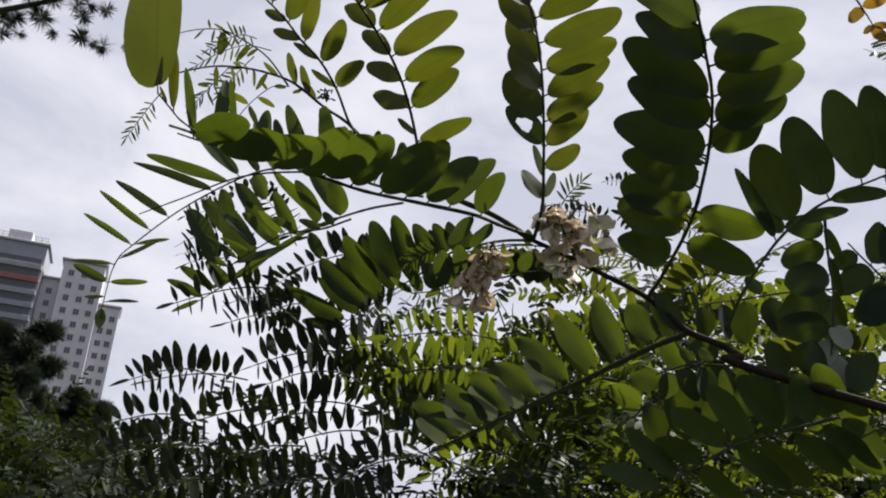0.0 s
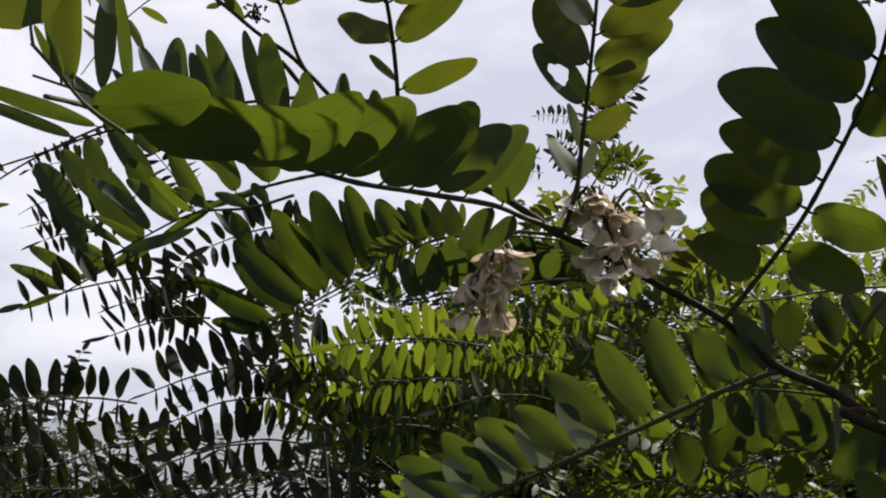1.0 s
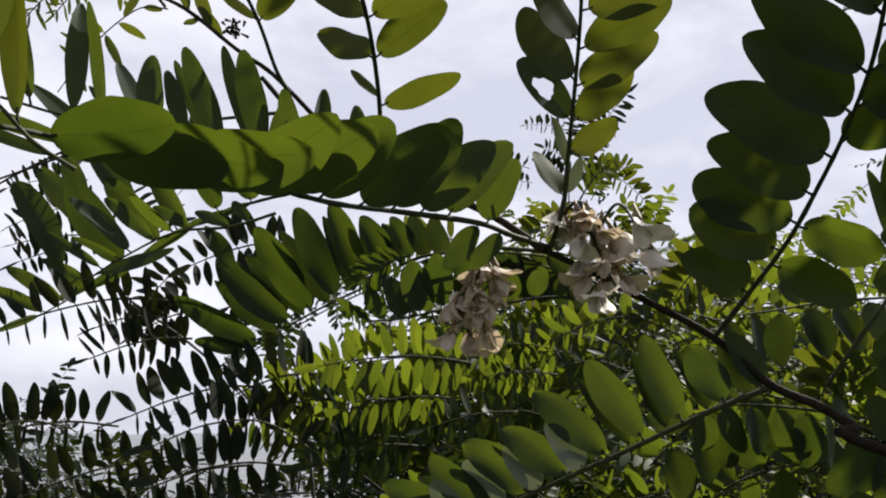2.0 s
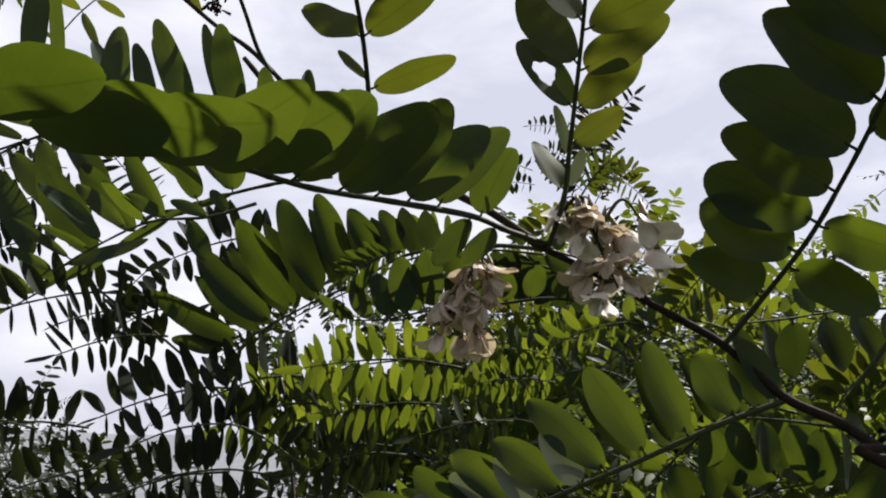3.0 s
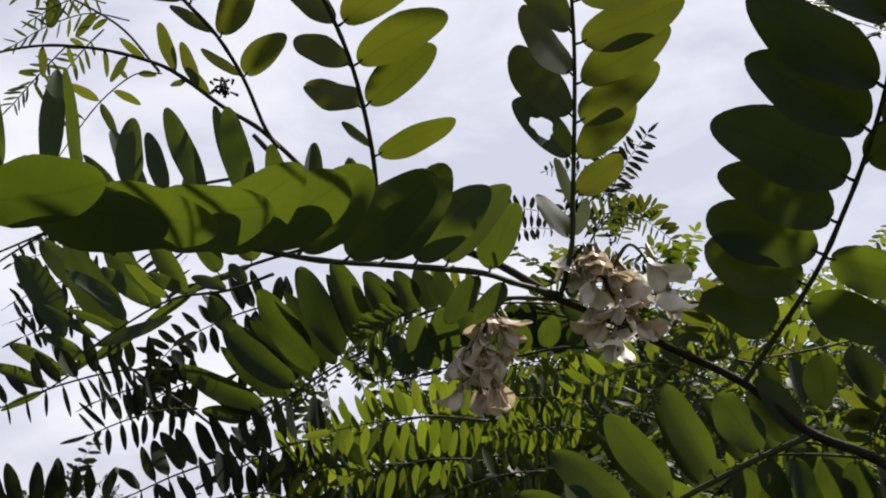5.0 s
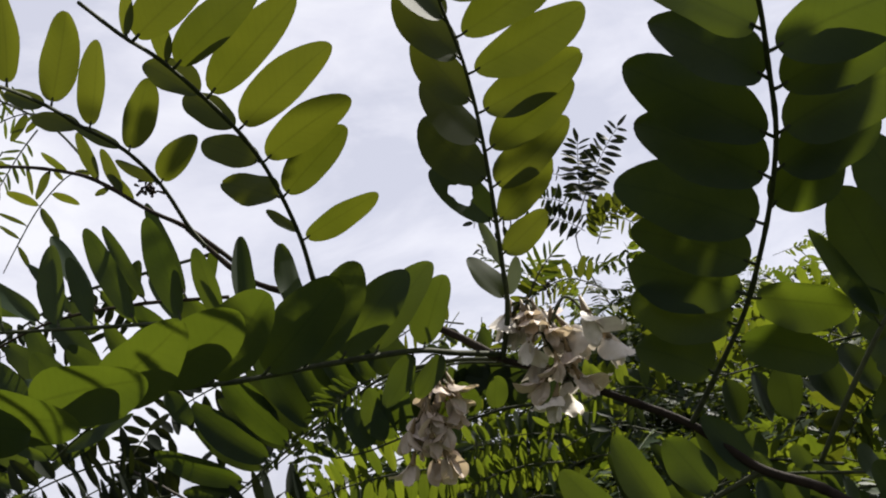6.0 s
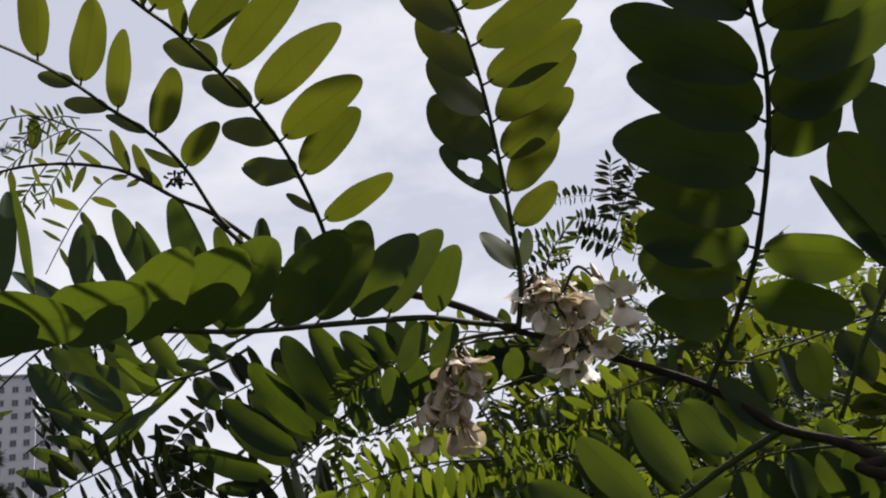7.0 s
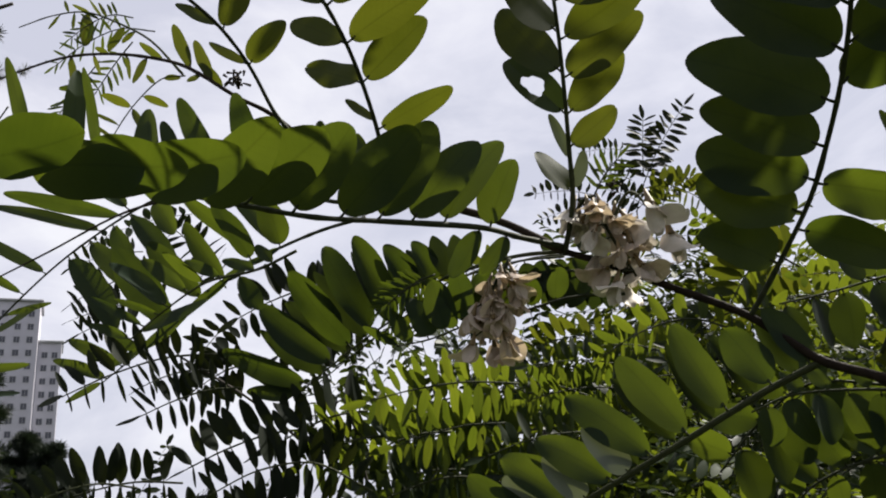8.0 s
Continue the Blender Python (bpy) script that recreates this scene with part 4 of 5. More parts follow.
def petal(bm, m, length, width, cup, reflex, notch=0.0, ruffle=0.0, phase=0.0, rows=9, cols=8):
    """A rounded petal from the origin of m along +x, hollowed across by cup, bent back at the end by reflex, notched at the tip."""
    grid = []
    for i in range(rows + 1):
        u = i / rows
        w = 0.5 * width * (0.22 + 0.78 * math.sin(math.pi * min(1.0, 0.06 + 0.90 * u) ** 1.25) ** 0.55) if u < 0.999 else 0.20 * width
        row = []
        for j in range(cols + 1):
            v = 2 * j / cols - 1
            x = length * (u - notch * max(0.0, 1 - 2.2 * abs(v)) * u ** 6)
            z = cup * width * v * v * math.sin(math.pi * min(1, u + 0.15)) + reflex * length * u * u + ruffle * width * math.sin(9 * u + 4 * v + phase) * u
            row.append(bm.verts.new(m @ Vector((x, v * w, z))))
        grid.append(row)
    for a, b in zip(grid, grid[1:]):
        for j in range(cols):
            bm.faces.new((a[j], a[j + 1], b[j + 1], b[j]))


def flower_mesh(mat, seed):
    """A pea flower hanging along -z: bell-shaped calyx, broad reflexed banner, two wings and a boat-shaped keel."""
    rng = random.Random(seed)
    bm = bmesh.new()
    tube(bm, [Vector((0, 0, 0.004)), Vector((0, 0, 0.0)), Vector((0, 0, -0.002)), Vector((0, 0, -0.0045)), Vector((0, 0, -0.006))], 0.0006, 0.0024, 9)
    for f in bm.faces:
        f.material_index = 1
    for kind, size, wide, tilt, turn in (("banner", 0.0175, 0.0190, -34, 0), ("wing", 0.0155, 0.0085, 2, 62), ("wing", 0.0155, 0.0085, 2, -62), ("keel", 0.0135, 0.0080, 20, 180)):
        base = Matrix.Translation((0, 0, -0.0045)) @ Matrix.Rotation(radians(turn + rng.uniform(-9, 9)), 4, "Z") @ Matrix.Rotation(radians(90 + tilt + rng.uniform(-12, 12)), 4, "Y")
        petal(bm, base, size * rng.uniform(0.88, 1.1), wide * rng.uniform(0.88, 1.08), cup=rng.uniform(0.18, 0.34) * (1 if kind == "keel" else -1), reflex=rng.uniform(0.25, 0.5) if kind == "banner" else rng.uniform(-0.2, 0.1), notch=0.12 if kind == "banner" else 0.0, ruffle=rng.uniform(0.04, 0.11), phase=rng.uniform(0, 6))
    me = bpy.data.meshes.new("flower")
    bm.to_mesh(me)
    bm.free()
    me.materials.append(mat)
    me.materials.append(CALYX)
    me.polygons.foreach_set("use_smooth", [True] * len(me.polygons))
    return me


FLOWERS = [flower_mesh(PETAL, s) for s in range(4)]
WILTS = [flower_mesh(WILTED, s + 9) for s in range(4)]


def flower_cluster(points, count, r0, r1, seed, kinds, label, size=1.0):
    rng = random.Random(seed)
    line = smooth_line(points, 8)
    bm = bmesh.new()
    tube(bm, line, 0.0010, 0.0005, 6, 0.1, rng)
    placed = []
    for k in range(count):
        s = 0.12 + 0.88 * (k + rng.uniform(0, 0.7)) / count
        q = line[min(len(line) - 1, int(s * (len(line) - 1)))]
        a = k * 2.4 + rng.uniform(-0.4, 0.4)
        out = Vector((math.cos(a), math.sin(a), rng.uniform(-0.5, 0.1))).normalized()
        tip = q + out * (r0 + (r1 - r0) * s) * rng.uniform(0.6, 1.1)
        tube(bm, [q, q.lerp(tip, 0.5) + Vector((0, 0, 0.001)), tip], 0.0004, 0.0004, 5)
        down = (Vector((0, 0, -1)) + out * rng.uniform(0.1, 0.8)).normalized()
        m = Matrix.Translation(tip) @ (-down).to_track_quat("Z", "Y").to_matrix().to_4x4() @ Matrix.Rotation(rng.uniform(0, 6.28), 4, "Z") @ Matrix.Diagonal((1, 1, 1, 1))
        placed.append((rng.choice(kinds), m @ Matrix.Scale(size * rng.uniform(0.8, 1.15), 4)))
    axis = part("flower_stalk", bm, STALK, branch, label)
    for me, m in placed:
        ob = new("flower", me)
        ob.parent = axis
        ob.matrix_basis = m


flower_cluster([(0.0641, 0.4020, 1.7157), (0.0729, 0.3950, 1.7217), (0.0791, 0.3920, 1.7018), (0.0885, 0.3900, 1.6777)], 21, 0.004, 0.012, 71, FLOWERS + WILTS[:2], "drooping cluster of white pea flowers", 0.78)
flower_cluster([(0.0791, 0.3920, 1.7018), (0.0916, 0.3900, 1.7197), (0.1037, 0.3880, 1.7002)], 4, 0.004, 0.012, 74, FLOWERS, "loose white pea flowers beside the main cluster")
flower_cluster([(0.0302, 0.4050, 1.6980), (0.0205, 0.4000, 1.6811), (0.0169, 0.3980, 1.6551)], 20, 0.004, 0.010, 72, WILTS, "drooping cluster of wilting pinkish-white pea flowers", 0.72)


def bud(where, count, size, seed):
    """A tight knot of dark swelling buds on a twig."""
    rng = random.Random(seed)
    bm = bmesh.new()
    for _ in range(count):
        way = Vector((rng.gauss(0, 1), rng.gauss(0, 1), rng.gauss(0.4, 1))).normalized()
        q = Vector(where) + Vector((rng.gauss(0, 1), rng.gauss(0, 1), rng.gauss(0, 1))) * size * 0.35
        way *= rng.uniform(0.35, 0.9)
        tube(bm, [q, q + way * size * 0.4, q + way * size * 0.8, q + way * size], size * 0.08, size * 0.17, 6)
    part("bud", bm, TWIG, branch, "knot of small dark buds")


bud((-0.1055, 0.3820, 1.8081), 24, 0.005, 3)
bud((0.0866, 0.4000, 1.7262), 10, 0.004, 4)
compound_leaf(auto_leaf((0.3137, 0.5000, 1.9698), (0.3304, 0.5000, 1.9310), 0.002, 2, 0.022, 0.012, random.Random(5), 0.5), branch, 5, "dry", label="yellow drying leaf")


# ---- trees behind ----
def frond_mesh(mat, seed, pairs=8, length=0.22, leaf=0.036, wide=0.014, rows=4, cols=2):
    """A whole pinnate leaf along +x in one mesh, for foliage too far off to pick apart."""
    rng = random.Random(seed)
    bm = bmesh.new()
    sag = rng.uniform(0.05, 0.25)
    line = [Vector((length * k / 6, 0, -sag * length * (k / 6) ** 2)) for k in range(7)]
    tube(bm, line, 0.0012, 0.0006, 4)
    for k in range(pairs):
        s = 0.2 + 0.78 * k / (pairs - 1)
        p = Vector((length * s, 0, -sag * length * s * s))
        size = math.sin(math.pi * (0.25 + 0.6 * k / (pairs - 1))) ** 0.6
        for sgn in (1, -1):
            m = Matrix.Translation(p) @ Matrix.Rotation(sgn * radians(rng.uniform(55, 85)), 4, "Z") @ Matrix.Rotation(radians(rng.uniform(-5, 35)), 4, "Y") @ Matrix.Rotation(radians(rng.uniform(-35, 35)), 4, "X")
            add_blade(bm, m, leaf * size * rng.uniform(0.85, 1.1), wide * size * rng.uniform(0.85, 1.15), rows=rows, cols=cols, curl=0.1, blunt=0.6)
    m = Matrix.Translation((length, 0, -sag * length))
    add_blade(bm, m, leaf * 0.8, wide * 0.8, rows=rows, cols=cols)
    me = bpy.data.meshes.new("frond")
    bm.to_mesh(me)
    bm.free()
    me.materials.append(mat)
    me.polygons.foreach_set("use_smooth", [True] * len(me.polygons))
    return me


def clump_mesh(mat, seed, count=5):
    """Several fronds springing from one shoot."""
    rng = random.Random(seed)
    bm = bmesh.new()
    for _ in range(count):
        one = frond_mesh(mat, rng.randrange(1000), pairs=rng.choice((7, 8, 9)), leaf=0.036, wide=0.016, rows=3)
        one.transform(Matrix.Translation((rng.uniform(-0.05, 0.05), rng.uniform(-0.05, 0.05), rng.uniform(-0.05, 0.05))) @ Euler((radians(rng.uniform(-40, 40)), radians(rng.uniform(-45, 30)), rng.uniform(0, 6.28))).to_matrix().to_4x4())
        bm.from_mesh(one)
        bpy.data.meshes.remove(one)
    me = bpy.data.meshes.new("shoot")
    bm.to_mesh(me)
    bm.free()
    me.materials.append(mat)
    me.polygons.foreach_set("use_smooth", [True] * len(me.polygons))
    return me


FRONDS = [frond_mesh(SHADED_LEAF, s, pairs=9 + s % 4) for s in range(8)]
SILHOUETTE_FRONDS = [frond_mesh(SILHOUETTE_LEAF, s + 70, pairs=10 + s % 3, wide=0.012) for s in range(5)]
# fronds of the lit copy, with sunshine painted into the leaflets
LIT_FRONDS = [frond_mesh(LIT_LEAF, s + 40, pairs=9 + s % 4) for s in range(8)]
SHOOTS = [clump_mesh(SHADED_SHRUB_LEAF, s + 20) for s in range(7)]


def scatter(name, parent, meshes, boxes, count, seed, size=(0.8, 1.2), droop=(-25, 35)):
    """Fronds strewn through boxes (x, y, z ranges), leaning outwards and drooping. Each one is a part of its tree."""
    rng = random.Random(seed)
    vol = [abs((b[1] - b[0]) * (b[3] - b[2]) * (b[5] - b[4])) for b in boxes]
    for _ in range(count):
        b = rng.choices(boxes, vol)[0]
        q = Vector((rng.uniform(b[0], b[1]), rng.uniform(b[2], b[3]), rng.uniform(b[4], b[5])))
        ob = new(name, rng.choice(meshes))
        ob.parent = parent
        ob.matrix_parent_inverse = parent.matrix_basis.inverted()
        ob.matrix_basis = Matrix.Translation(q) @ Euler((radians(rng.uniform(-40, 40)), radians(rng.uniform(*droop)), rng.uniform(0, 6.28))).to_matrix().to_4x4() @ Matrix.Scale(rng.uniform(*size), 4)


def limb(parent, points, r0, r1, seed, name="limb"):
    bm = bmesh.new()
    tube(bm, smooth_line(points, 6), r0, r1, 8, 0.06, random.Random(seed))
    return part(name, bm, BARK, parent)


def spray(parent, base, tip, seed, sag=0.03, pairs=10, leaf=0.050, wide=0.0155, facing=FACING, kind="far", full=False, fan=72, thin=False):
    """A leaf seen from the side: its upper row stands up, the lower row hangs edge-on."""
    rng = random.Random(seed)
    points, blades = auto_leaf(base, tip, sag, pairs, leaf, wide, rng, 0.08 if full else 0.14, 88 if full else fan)
    up = 1 if tip[0] > base[0] else -1
    if not full:
        blades = [(s, a, ln * (1 if a * up > 0 else 0.75), w * (1 if a * up > 0 or thin else 0.34), 0.5 * lift) for s, a, ln, w, lift in blades]
    way = "sun" if kind in ("young", "lit_copy") else 12 if kind == "leaf" else "edge"
    compound_leaf((points, blades), parent, seed, kind, r=(0.03 * leaf, 0.015 * leaf), roll=(way, way), spread=9, facing=facing, clamp=55)


sapling = thing("locust_sapling", (0.02, 0.62, 0.0), "young black locust sapling with small arching compound leaves painted silhouette-dark", "sapling")
limb(sapling, [(0.02, 0.62, -0.05), (0.01, 0.61, 0.7), (-0.0784, 0.5400, 1.5790), (-0.1133, 0.5300, 1.6205), (-0.1504, 0.5200, 1.6563), (-0.2004, 0.5100, 1.6913)], 0.0030, 0.0008, 31, "trunk")
# the slim leaflets have silhouette darkness put into their colour
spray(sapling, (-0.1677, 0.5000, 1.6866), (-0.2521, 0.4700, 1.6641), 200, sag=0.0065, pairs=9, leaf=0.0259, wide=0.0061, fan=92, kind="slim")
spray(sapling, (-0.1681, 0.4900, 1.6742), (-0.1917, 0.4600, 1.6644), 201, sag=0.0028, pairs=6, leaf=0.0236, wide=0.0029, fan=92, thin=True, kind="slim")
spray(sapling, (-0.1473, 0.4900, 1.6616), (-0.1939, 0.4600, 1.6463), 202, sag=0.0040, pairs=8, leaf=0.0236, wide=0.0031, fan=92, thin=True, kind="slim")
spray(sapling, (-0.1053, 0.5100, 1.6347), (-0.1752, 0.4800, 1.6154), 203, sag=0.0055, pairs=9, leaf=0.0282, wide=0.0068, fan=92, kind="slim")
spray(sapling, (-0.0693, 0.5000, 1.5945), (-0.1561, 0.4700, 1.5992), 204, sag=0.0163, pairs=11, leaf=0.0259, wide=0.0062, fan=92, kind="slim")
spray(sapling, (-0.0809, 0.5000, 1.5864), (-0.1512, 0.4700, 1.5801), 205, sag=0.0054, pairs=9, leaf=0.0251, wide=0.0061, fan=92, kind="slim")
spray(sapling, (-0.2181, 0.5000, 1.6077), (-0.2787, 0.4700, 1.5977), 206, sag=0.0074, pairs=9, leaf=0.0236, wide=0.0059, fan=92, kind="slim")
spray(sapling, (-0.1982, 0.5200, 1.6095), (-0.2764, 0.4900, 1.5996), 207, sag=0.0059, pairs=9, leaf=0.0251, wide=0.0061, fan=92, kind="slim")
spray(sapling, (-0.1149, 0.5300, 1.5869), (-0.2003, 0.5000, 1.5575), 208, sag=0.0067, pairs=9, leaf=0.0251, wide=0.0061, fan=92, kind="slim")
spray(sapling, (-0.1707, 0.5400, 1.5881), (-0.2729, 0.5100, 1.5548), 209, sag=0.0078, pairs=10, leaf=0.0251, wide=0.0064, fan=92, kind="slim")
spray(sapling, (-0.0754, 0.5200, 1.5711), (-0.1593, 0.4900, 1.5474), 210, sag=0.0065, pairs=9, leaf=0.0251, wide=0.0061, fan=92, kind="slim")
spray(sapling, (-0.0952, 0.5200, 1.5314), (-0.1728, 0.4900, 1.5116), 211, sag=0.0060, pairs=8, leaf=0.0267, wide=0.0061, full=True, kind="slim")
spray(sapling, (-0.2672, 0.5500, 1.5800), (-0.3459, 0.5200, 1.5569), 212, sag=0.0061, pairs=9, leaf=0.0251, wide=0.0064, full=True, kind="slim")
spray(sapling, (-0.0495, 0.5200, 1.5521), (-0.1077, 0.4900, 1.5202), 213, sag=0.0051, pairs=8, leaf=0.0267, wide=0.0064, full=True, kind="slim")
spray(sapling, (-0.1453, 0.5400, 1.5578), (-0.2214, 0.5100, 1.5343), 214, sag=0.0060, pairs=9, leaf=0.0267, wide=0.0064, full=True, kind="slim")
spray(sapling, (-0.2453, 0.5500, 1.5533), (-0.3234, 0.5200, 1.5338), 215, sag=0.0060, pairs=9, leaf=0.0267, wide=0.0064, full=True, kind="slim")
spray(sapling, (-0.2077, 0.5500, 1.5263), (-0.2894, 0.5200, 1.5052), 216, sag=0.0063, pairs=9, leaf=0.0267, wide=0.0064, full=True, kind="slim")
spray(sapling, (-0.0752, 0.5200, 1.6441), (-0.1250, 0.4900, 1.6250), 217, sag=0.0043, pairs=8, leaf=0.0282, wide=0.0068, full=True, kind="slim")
spray(sapling, (-0.0620, 0.5300, 1.6283), (-0.1104, 0.5000, 1.6140), 219, sag=0.0041, pairs=8, leaf=0.0282, wide=0.0068, full=True, kind="lit_copy")
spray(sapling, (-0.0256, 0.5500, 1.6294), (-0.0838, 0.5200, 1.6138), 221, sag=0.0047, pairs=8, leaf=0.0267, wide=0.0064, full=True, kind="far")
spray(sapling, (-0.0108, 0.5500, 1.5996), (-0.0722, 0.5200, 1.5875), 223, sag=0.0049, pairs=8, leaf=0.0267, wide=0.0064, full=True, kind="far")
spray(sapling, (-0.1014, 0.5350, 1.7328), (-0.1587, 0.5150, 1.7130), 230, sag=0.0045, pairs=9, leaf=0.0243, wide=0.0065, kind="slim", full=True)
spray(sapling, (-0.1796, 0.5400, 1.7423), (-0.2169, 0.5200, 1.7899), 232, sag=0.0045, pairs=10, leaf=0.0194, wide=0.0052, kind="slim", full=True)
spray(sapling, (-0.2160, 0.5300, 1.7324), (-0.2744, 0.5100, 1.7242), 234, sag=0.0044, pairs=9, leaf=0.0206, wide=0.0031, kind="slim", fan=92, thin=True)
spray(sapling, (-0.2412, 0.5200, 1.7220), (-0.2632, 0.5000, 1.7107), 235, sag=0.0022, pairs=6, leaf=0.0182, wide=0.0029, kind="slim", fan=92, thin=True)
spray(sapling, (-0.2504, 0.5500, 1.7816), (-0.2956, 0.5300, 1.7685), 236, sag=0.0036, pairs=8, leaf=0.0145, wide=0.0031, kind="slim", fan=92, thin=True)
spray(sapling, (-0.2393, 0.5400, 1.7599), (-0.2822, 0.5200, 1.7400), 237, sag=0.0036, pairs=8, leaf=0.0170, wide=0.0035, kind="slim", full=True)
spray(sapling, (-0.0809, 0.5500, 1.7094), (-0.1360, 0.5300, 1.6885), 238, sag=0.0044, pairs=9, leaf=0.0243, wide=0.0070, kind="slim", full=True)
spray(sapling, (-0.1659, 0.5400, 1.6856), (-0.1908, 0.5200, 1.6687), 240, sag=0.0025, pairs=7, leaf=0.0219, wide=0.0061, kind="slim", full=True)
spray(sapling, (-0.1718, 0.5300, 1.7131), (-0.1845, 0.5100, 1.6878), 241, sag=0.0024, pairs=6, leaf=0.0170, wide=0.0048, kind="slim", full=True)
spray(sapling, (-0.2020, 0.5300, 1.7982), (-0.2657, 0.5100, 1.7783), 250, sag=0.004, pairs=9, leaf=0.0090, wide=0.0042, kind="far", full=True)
spray(sapling, (0.0219, 0.5200, 1.6520), (-0.0691, 0.5000, 1.6473), 260, sag=0.0047, pairs=11, leaf=0.0232, wide=0.0066, kind="lit_copy", full=True)
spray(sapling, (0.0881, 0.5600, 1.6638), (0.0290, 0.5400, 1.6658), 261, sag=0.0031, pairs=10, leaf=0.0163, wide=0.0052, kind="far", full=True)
spray(sapling, (0.0827, 0.5500, 1.6475), (0.0249, 0.5300, 1.6420), 262, sag=0.0031, pairs=9, leaf=0.0163, wide=0.0052, kind="lit_copy", full=True)
spray(sapling, (0.0100, 0.5400, 1.6308), (-0.0586, 0.5200, 1.6206), 263, sag=0.0036, pairs=10, leaf=0.0206, wide=0.0064, kind="lit_copy", full=True)
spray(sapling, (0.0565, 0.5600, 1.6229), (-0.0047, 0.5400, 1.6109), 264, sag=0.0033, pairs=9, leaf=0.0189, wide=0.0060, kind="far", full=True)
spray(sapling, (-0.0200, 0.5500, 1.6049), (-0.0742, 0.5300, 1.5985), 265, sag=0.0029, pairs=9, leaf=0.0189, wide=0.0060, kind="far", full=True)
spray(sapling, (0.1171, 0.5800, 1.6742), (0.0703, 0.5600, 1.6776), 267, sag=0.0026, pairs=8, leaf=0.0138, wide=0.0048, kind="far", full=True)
scatter("compound_leaf", sapling, SILHOUETTE_FRONDS, [(-0.44, -0.10, 0.58, 0.74, 1.50, 1.585), (-0.15, 0.06, 0.58, 0.74, 1.48, 1.56)], 76, 48, size=(0.40, 0.52), droop=(-15, 25))

locust = thing("locust_tree", (0.12, 0.86, 0.0), "young black locust tree with dense green compound leaves", "tree", "locust trees behind the branch")
limb(locust, [(0.12, 0.86, -0.05), (0.10, 0.85, 0.8), (0.08, 0.82, 1.4), (0.04, 0.80, 1.60), (-0.02, 0.78, 1.76)], 0.006, 0.001, 36, "trunk")
spray(locust, (0.3154, 0.5600, 1.6492), (0.2485, 0.5295, 1.6330), 600, sag=0.0183, pairs=10, leaf=0.0305, wide=0.0104, kind="young")
spray(locust, (0.1678, 0.9200, 1.9225), (0.2388, 0.8962, 1.8799), 601, sag=0.0143, pairs=10, leaf=0.0238, wide=0.0081, kind="young")
spray(locust, (0.1811, 0.9200, 1.8856), (0.2213, 0.8962, 1.9197), 602, sag=0.0143, pairs=10, leaf=0.0238, wide=0.0081, kind="young")
spray(locust, (0.1203, 0.7760, 1.7098), (0.0156, 0.7506, 1.7105), 603, sag=0.0152, pairs=10, leaf=0.0254, wide=0.0086, kind="young")
spray(locust, (0.1564, 0.7760, 1.8047), (0.0781, 0.7506, 1.7912), 604, sag=0.0152, pairs=10, leaf=0.0254, wide=0.0086, kind="young")
spray(locust, (0.0248, 0.7040, 1.7764), (-0.0650, 0.6775, 1.7441), 605, sag=0.0159, pairs=10, leaf=0.0265, wide=0.0090, kind="young")
spray(locust, (0.2235, 0.5960, 1.7259), (0.1663, 0.5668, 1.6987), 606, sag=0.0175, pairs=10, leaf=0.0292, wide=0.0099, kind="young")
spray(locust, (0.1251, 0.7760, 1.7433), (0.0605, 0.7506, 1.7612), 607, sag=0.0152, pairs=10, leaf=0.0254, wide=0.0086, kind="young")
spray(locust, (0.2931, 0.7040, 1.7074), (0.2012, 0.6775, 1.7100), 608, sag=0.0159, pairs=10, leaf=0.0265, wide=0.0090, kind="young")
spray(locust, (0.0254, 0.7040, 1.6688), (-0.1070, 0.6828, 1.6514), 700, sag=0.0106, pairs=12, leaf=0.0329, wide=0.0111, kind="lit_copy", full=True)
spray(locust, (0.0068, 0.7220, 1.6236), (-0.1283, 0.7010, 1.6371), 701, sag=0.0105, pairs=14, leaf=0.0325, wide=0.0110, kind="lit_copy", full=True)
spray(locust, (0.1501, 0.7400, 1.6745), (0.0312, 0.7193, 1.6458), 702, sag=0.0104, pairs=12, leaf=0.0321, wide=0.0109, kind="lit_copy", full=True)
spray(locust, (0.1741, 0.7760, 1.6973), (0.0533, 0.7557, 1.6953), 703, sag=0.0101, pairs=12, leaf=0.0315, wide=0.0107, kind="lit_copy", full=True)
spray(locust, (0.0025, 0.7220, 1.5924), (-0.0973, 0.7010, 1.5979), 704, sag=0.0105, pairs=11, leaf=0.0325, wide=0.0110, kind="lit_copy", full=True)
spray(locust, (0.0548, 0.7040, 1.6381), (-0.0580, 0.6828, 1.6077), 705, sag=0.0106, pairs=12, leaf=0.0329, wide=0.0111, kind="lit_copy", full=True)
spray(locust, (0.1457, 0.7220, 1.6480), (0.0451, 0.7010, 1.6190), 706, sag=0.0105, pairs=11, leaf=0.0325, wide=0.0110, kind="lit_copy", full=True)
spray(locust, (0.0977, 0.7400, 1.5938), (-0.0019, 0.7193, 1.5737), 707, sag=0.0104, pairs=11, leaf=0.0321, wide=0.0109, kind="lit_copy", full=True)
spray(locust, (0.0513, 0.8120, 1.7079), (-0.0268, 0.7921, 1.6763), 708, sag=0.0100, pairs=9, leaf=0.0309, wide=0.0105, kind="lit_copy", full=True)
spray(locust, (0.2258, 0.6680, 1.7017), (0.1840, 0.6462, 1.7395), 750, sag=0.0055, pairs=6, leaf=0.0164, wide=0.0087, kind="lit_copy", full=True)
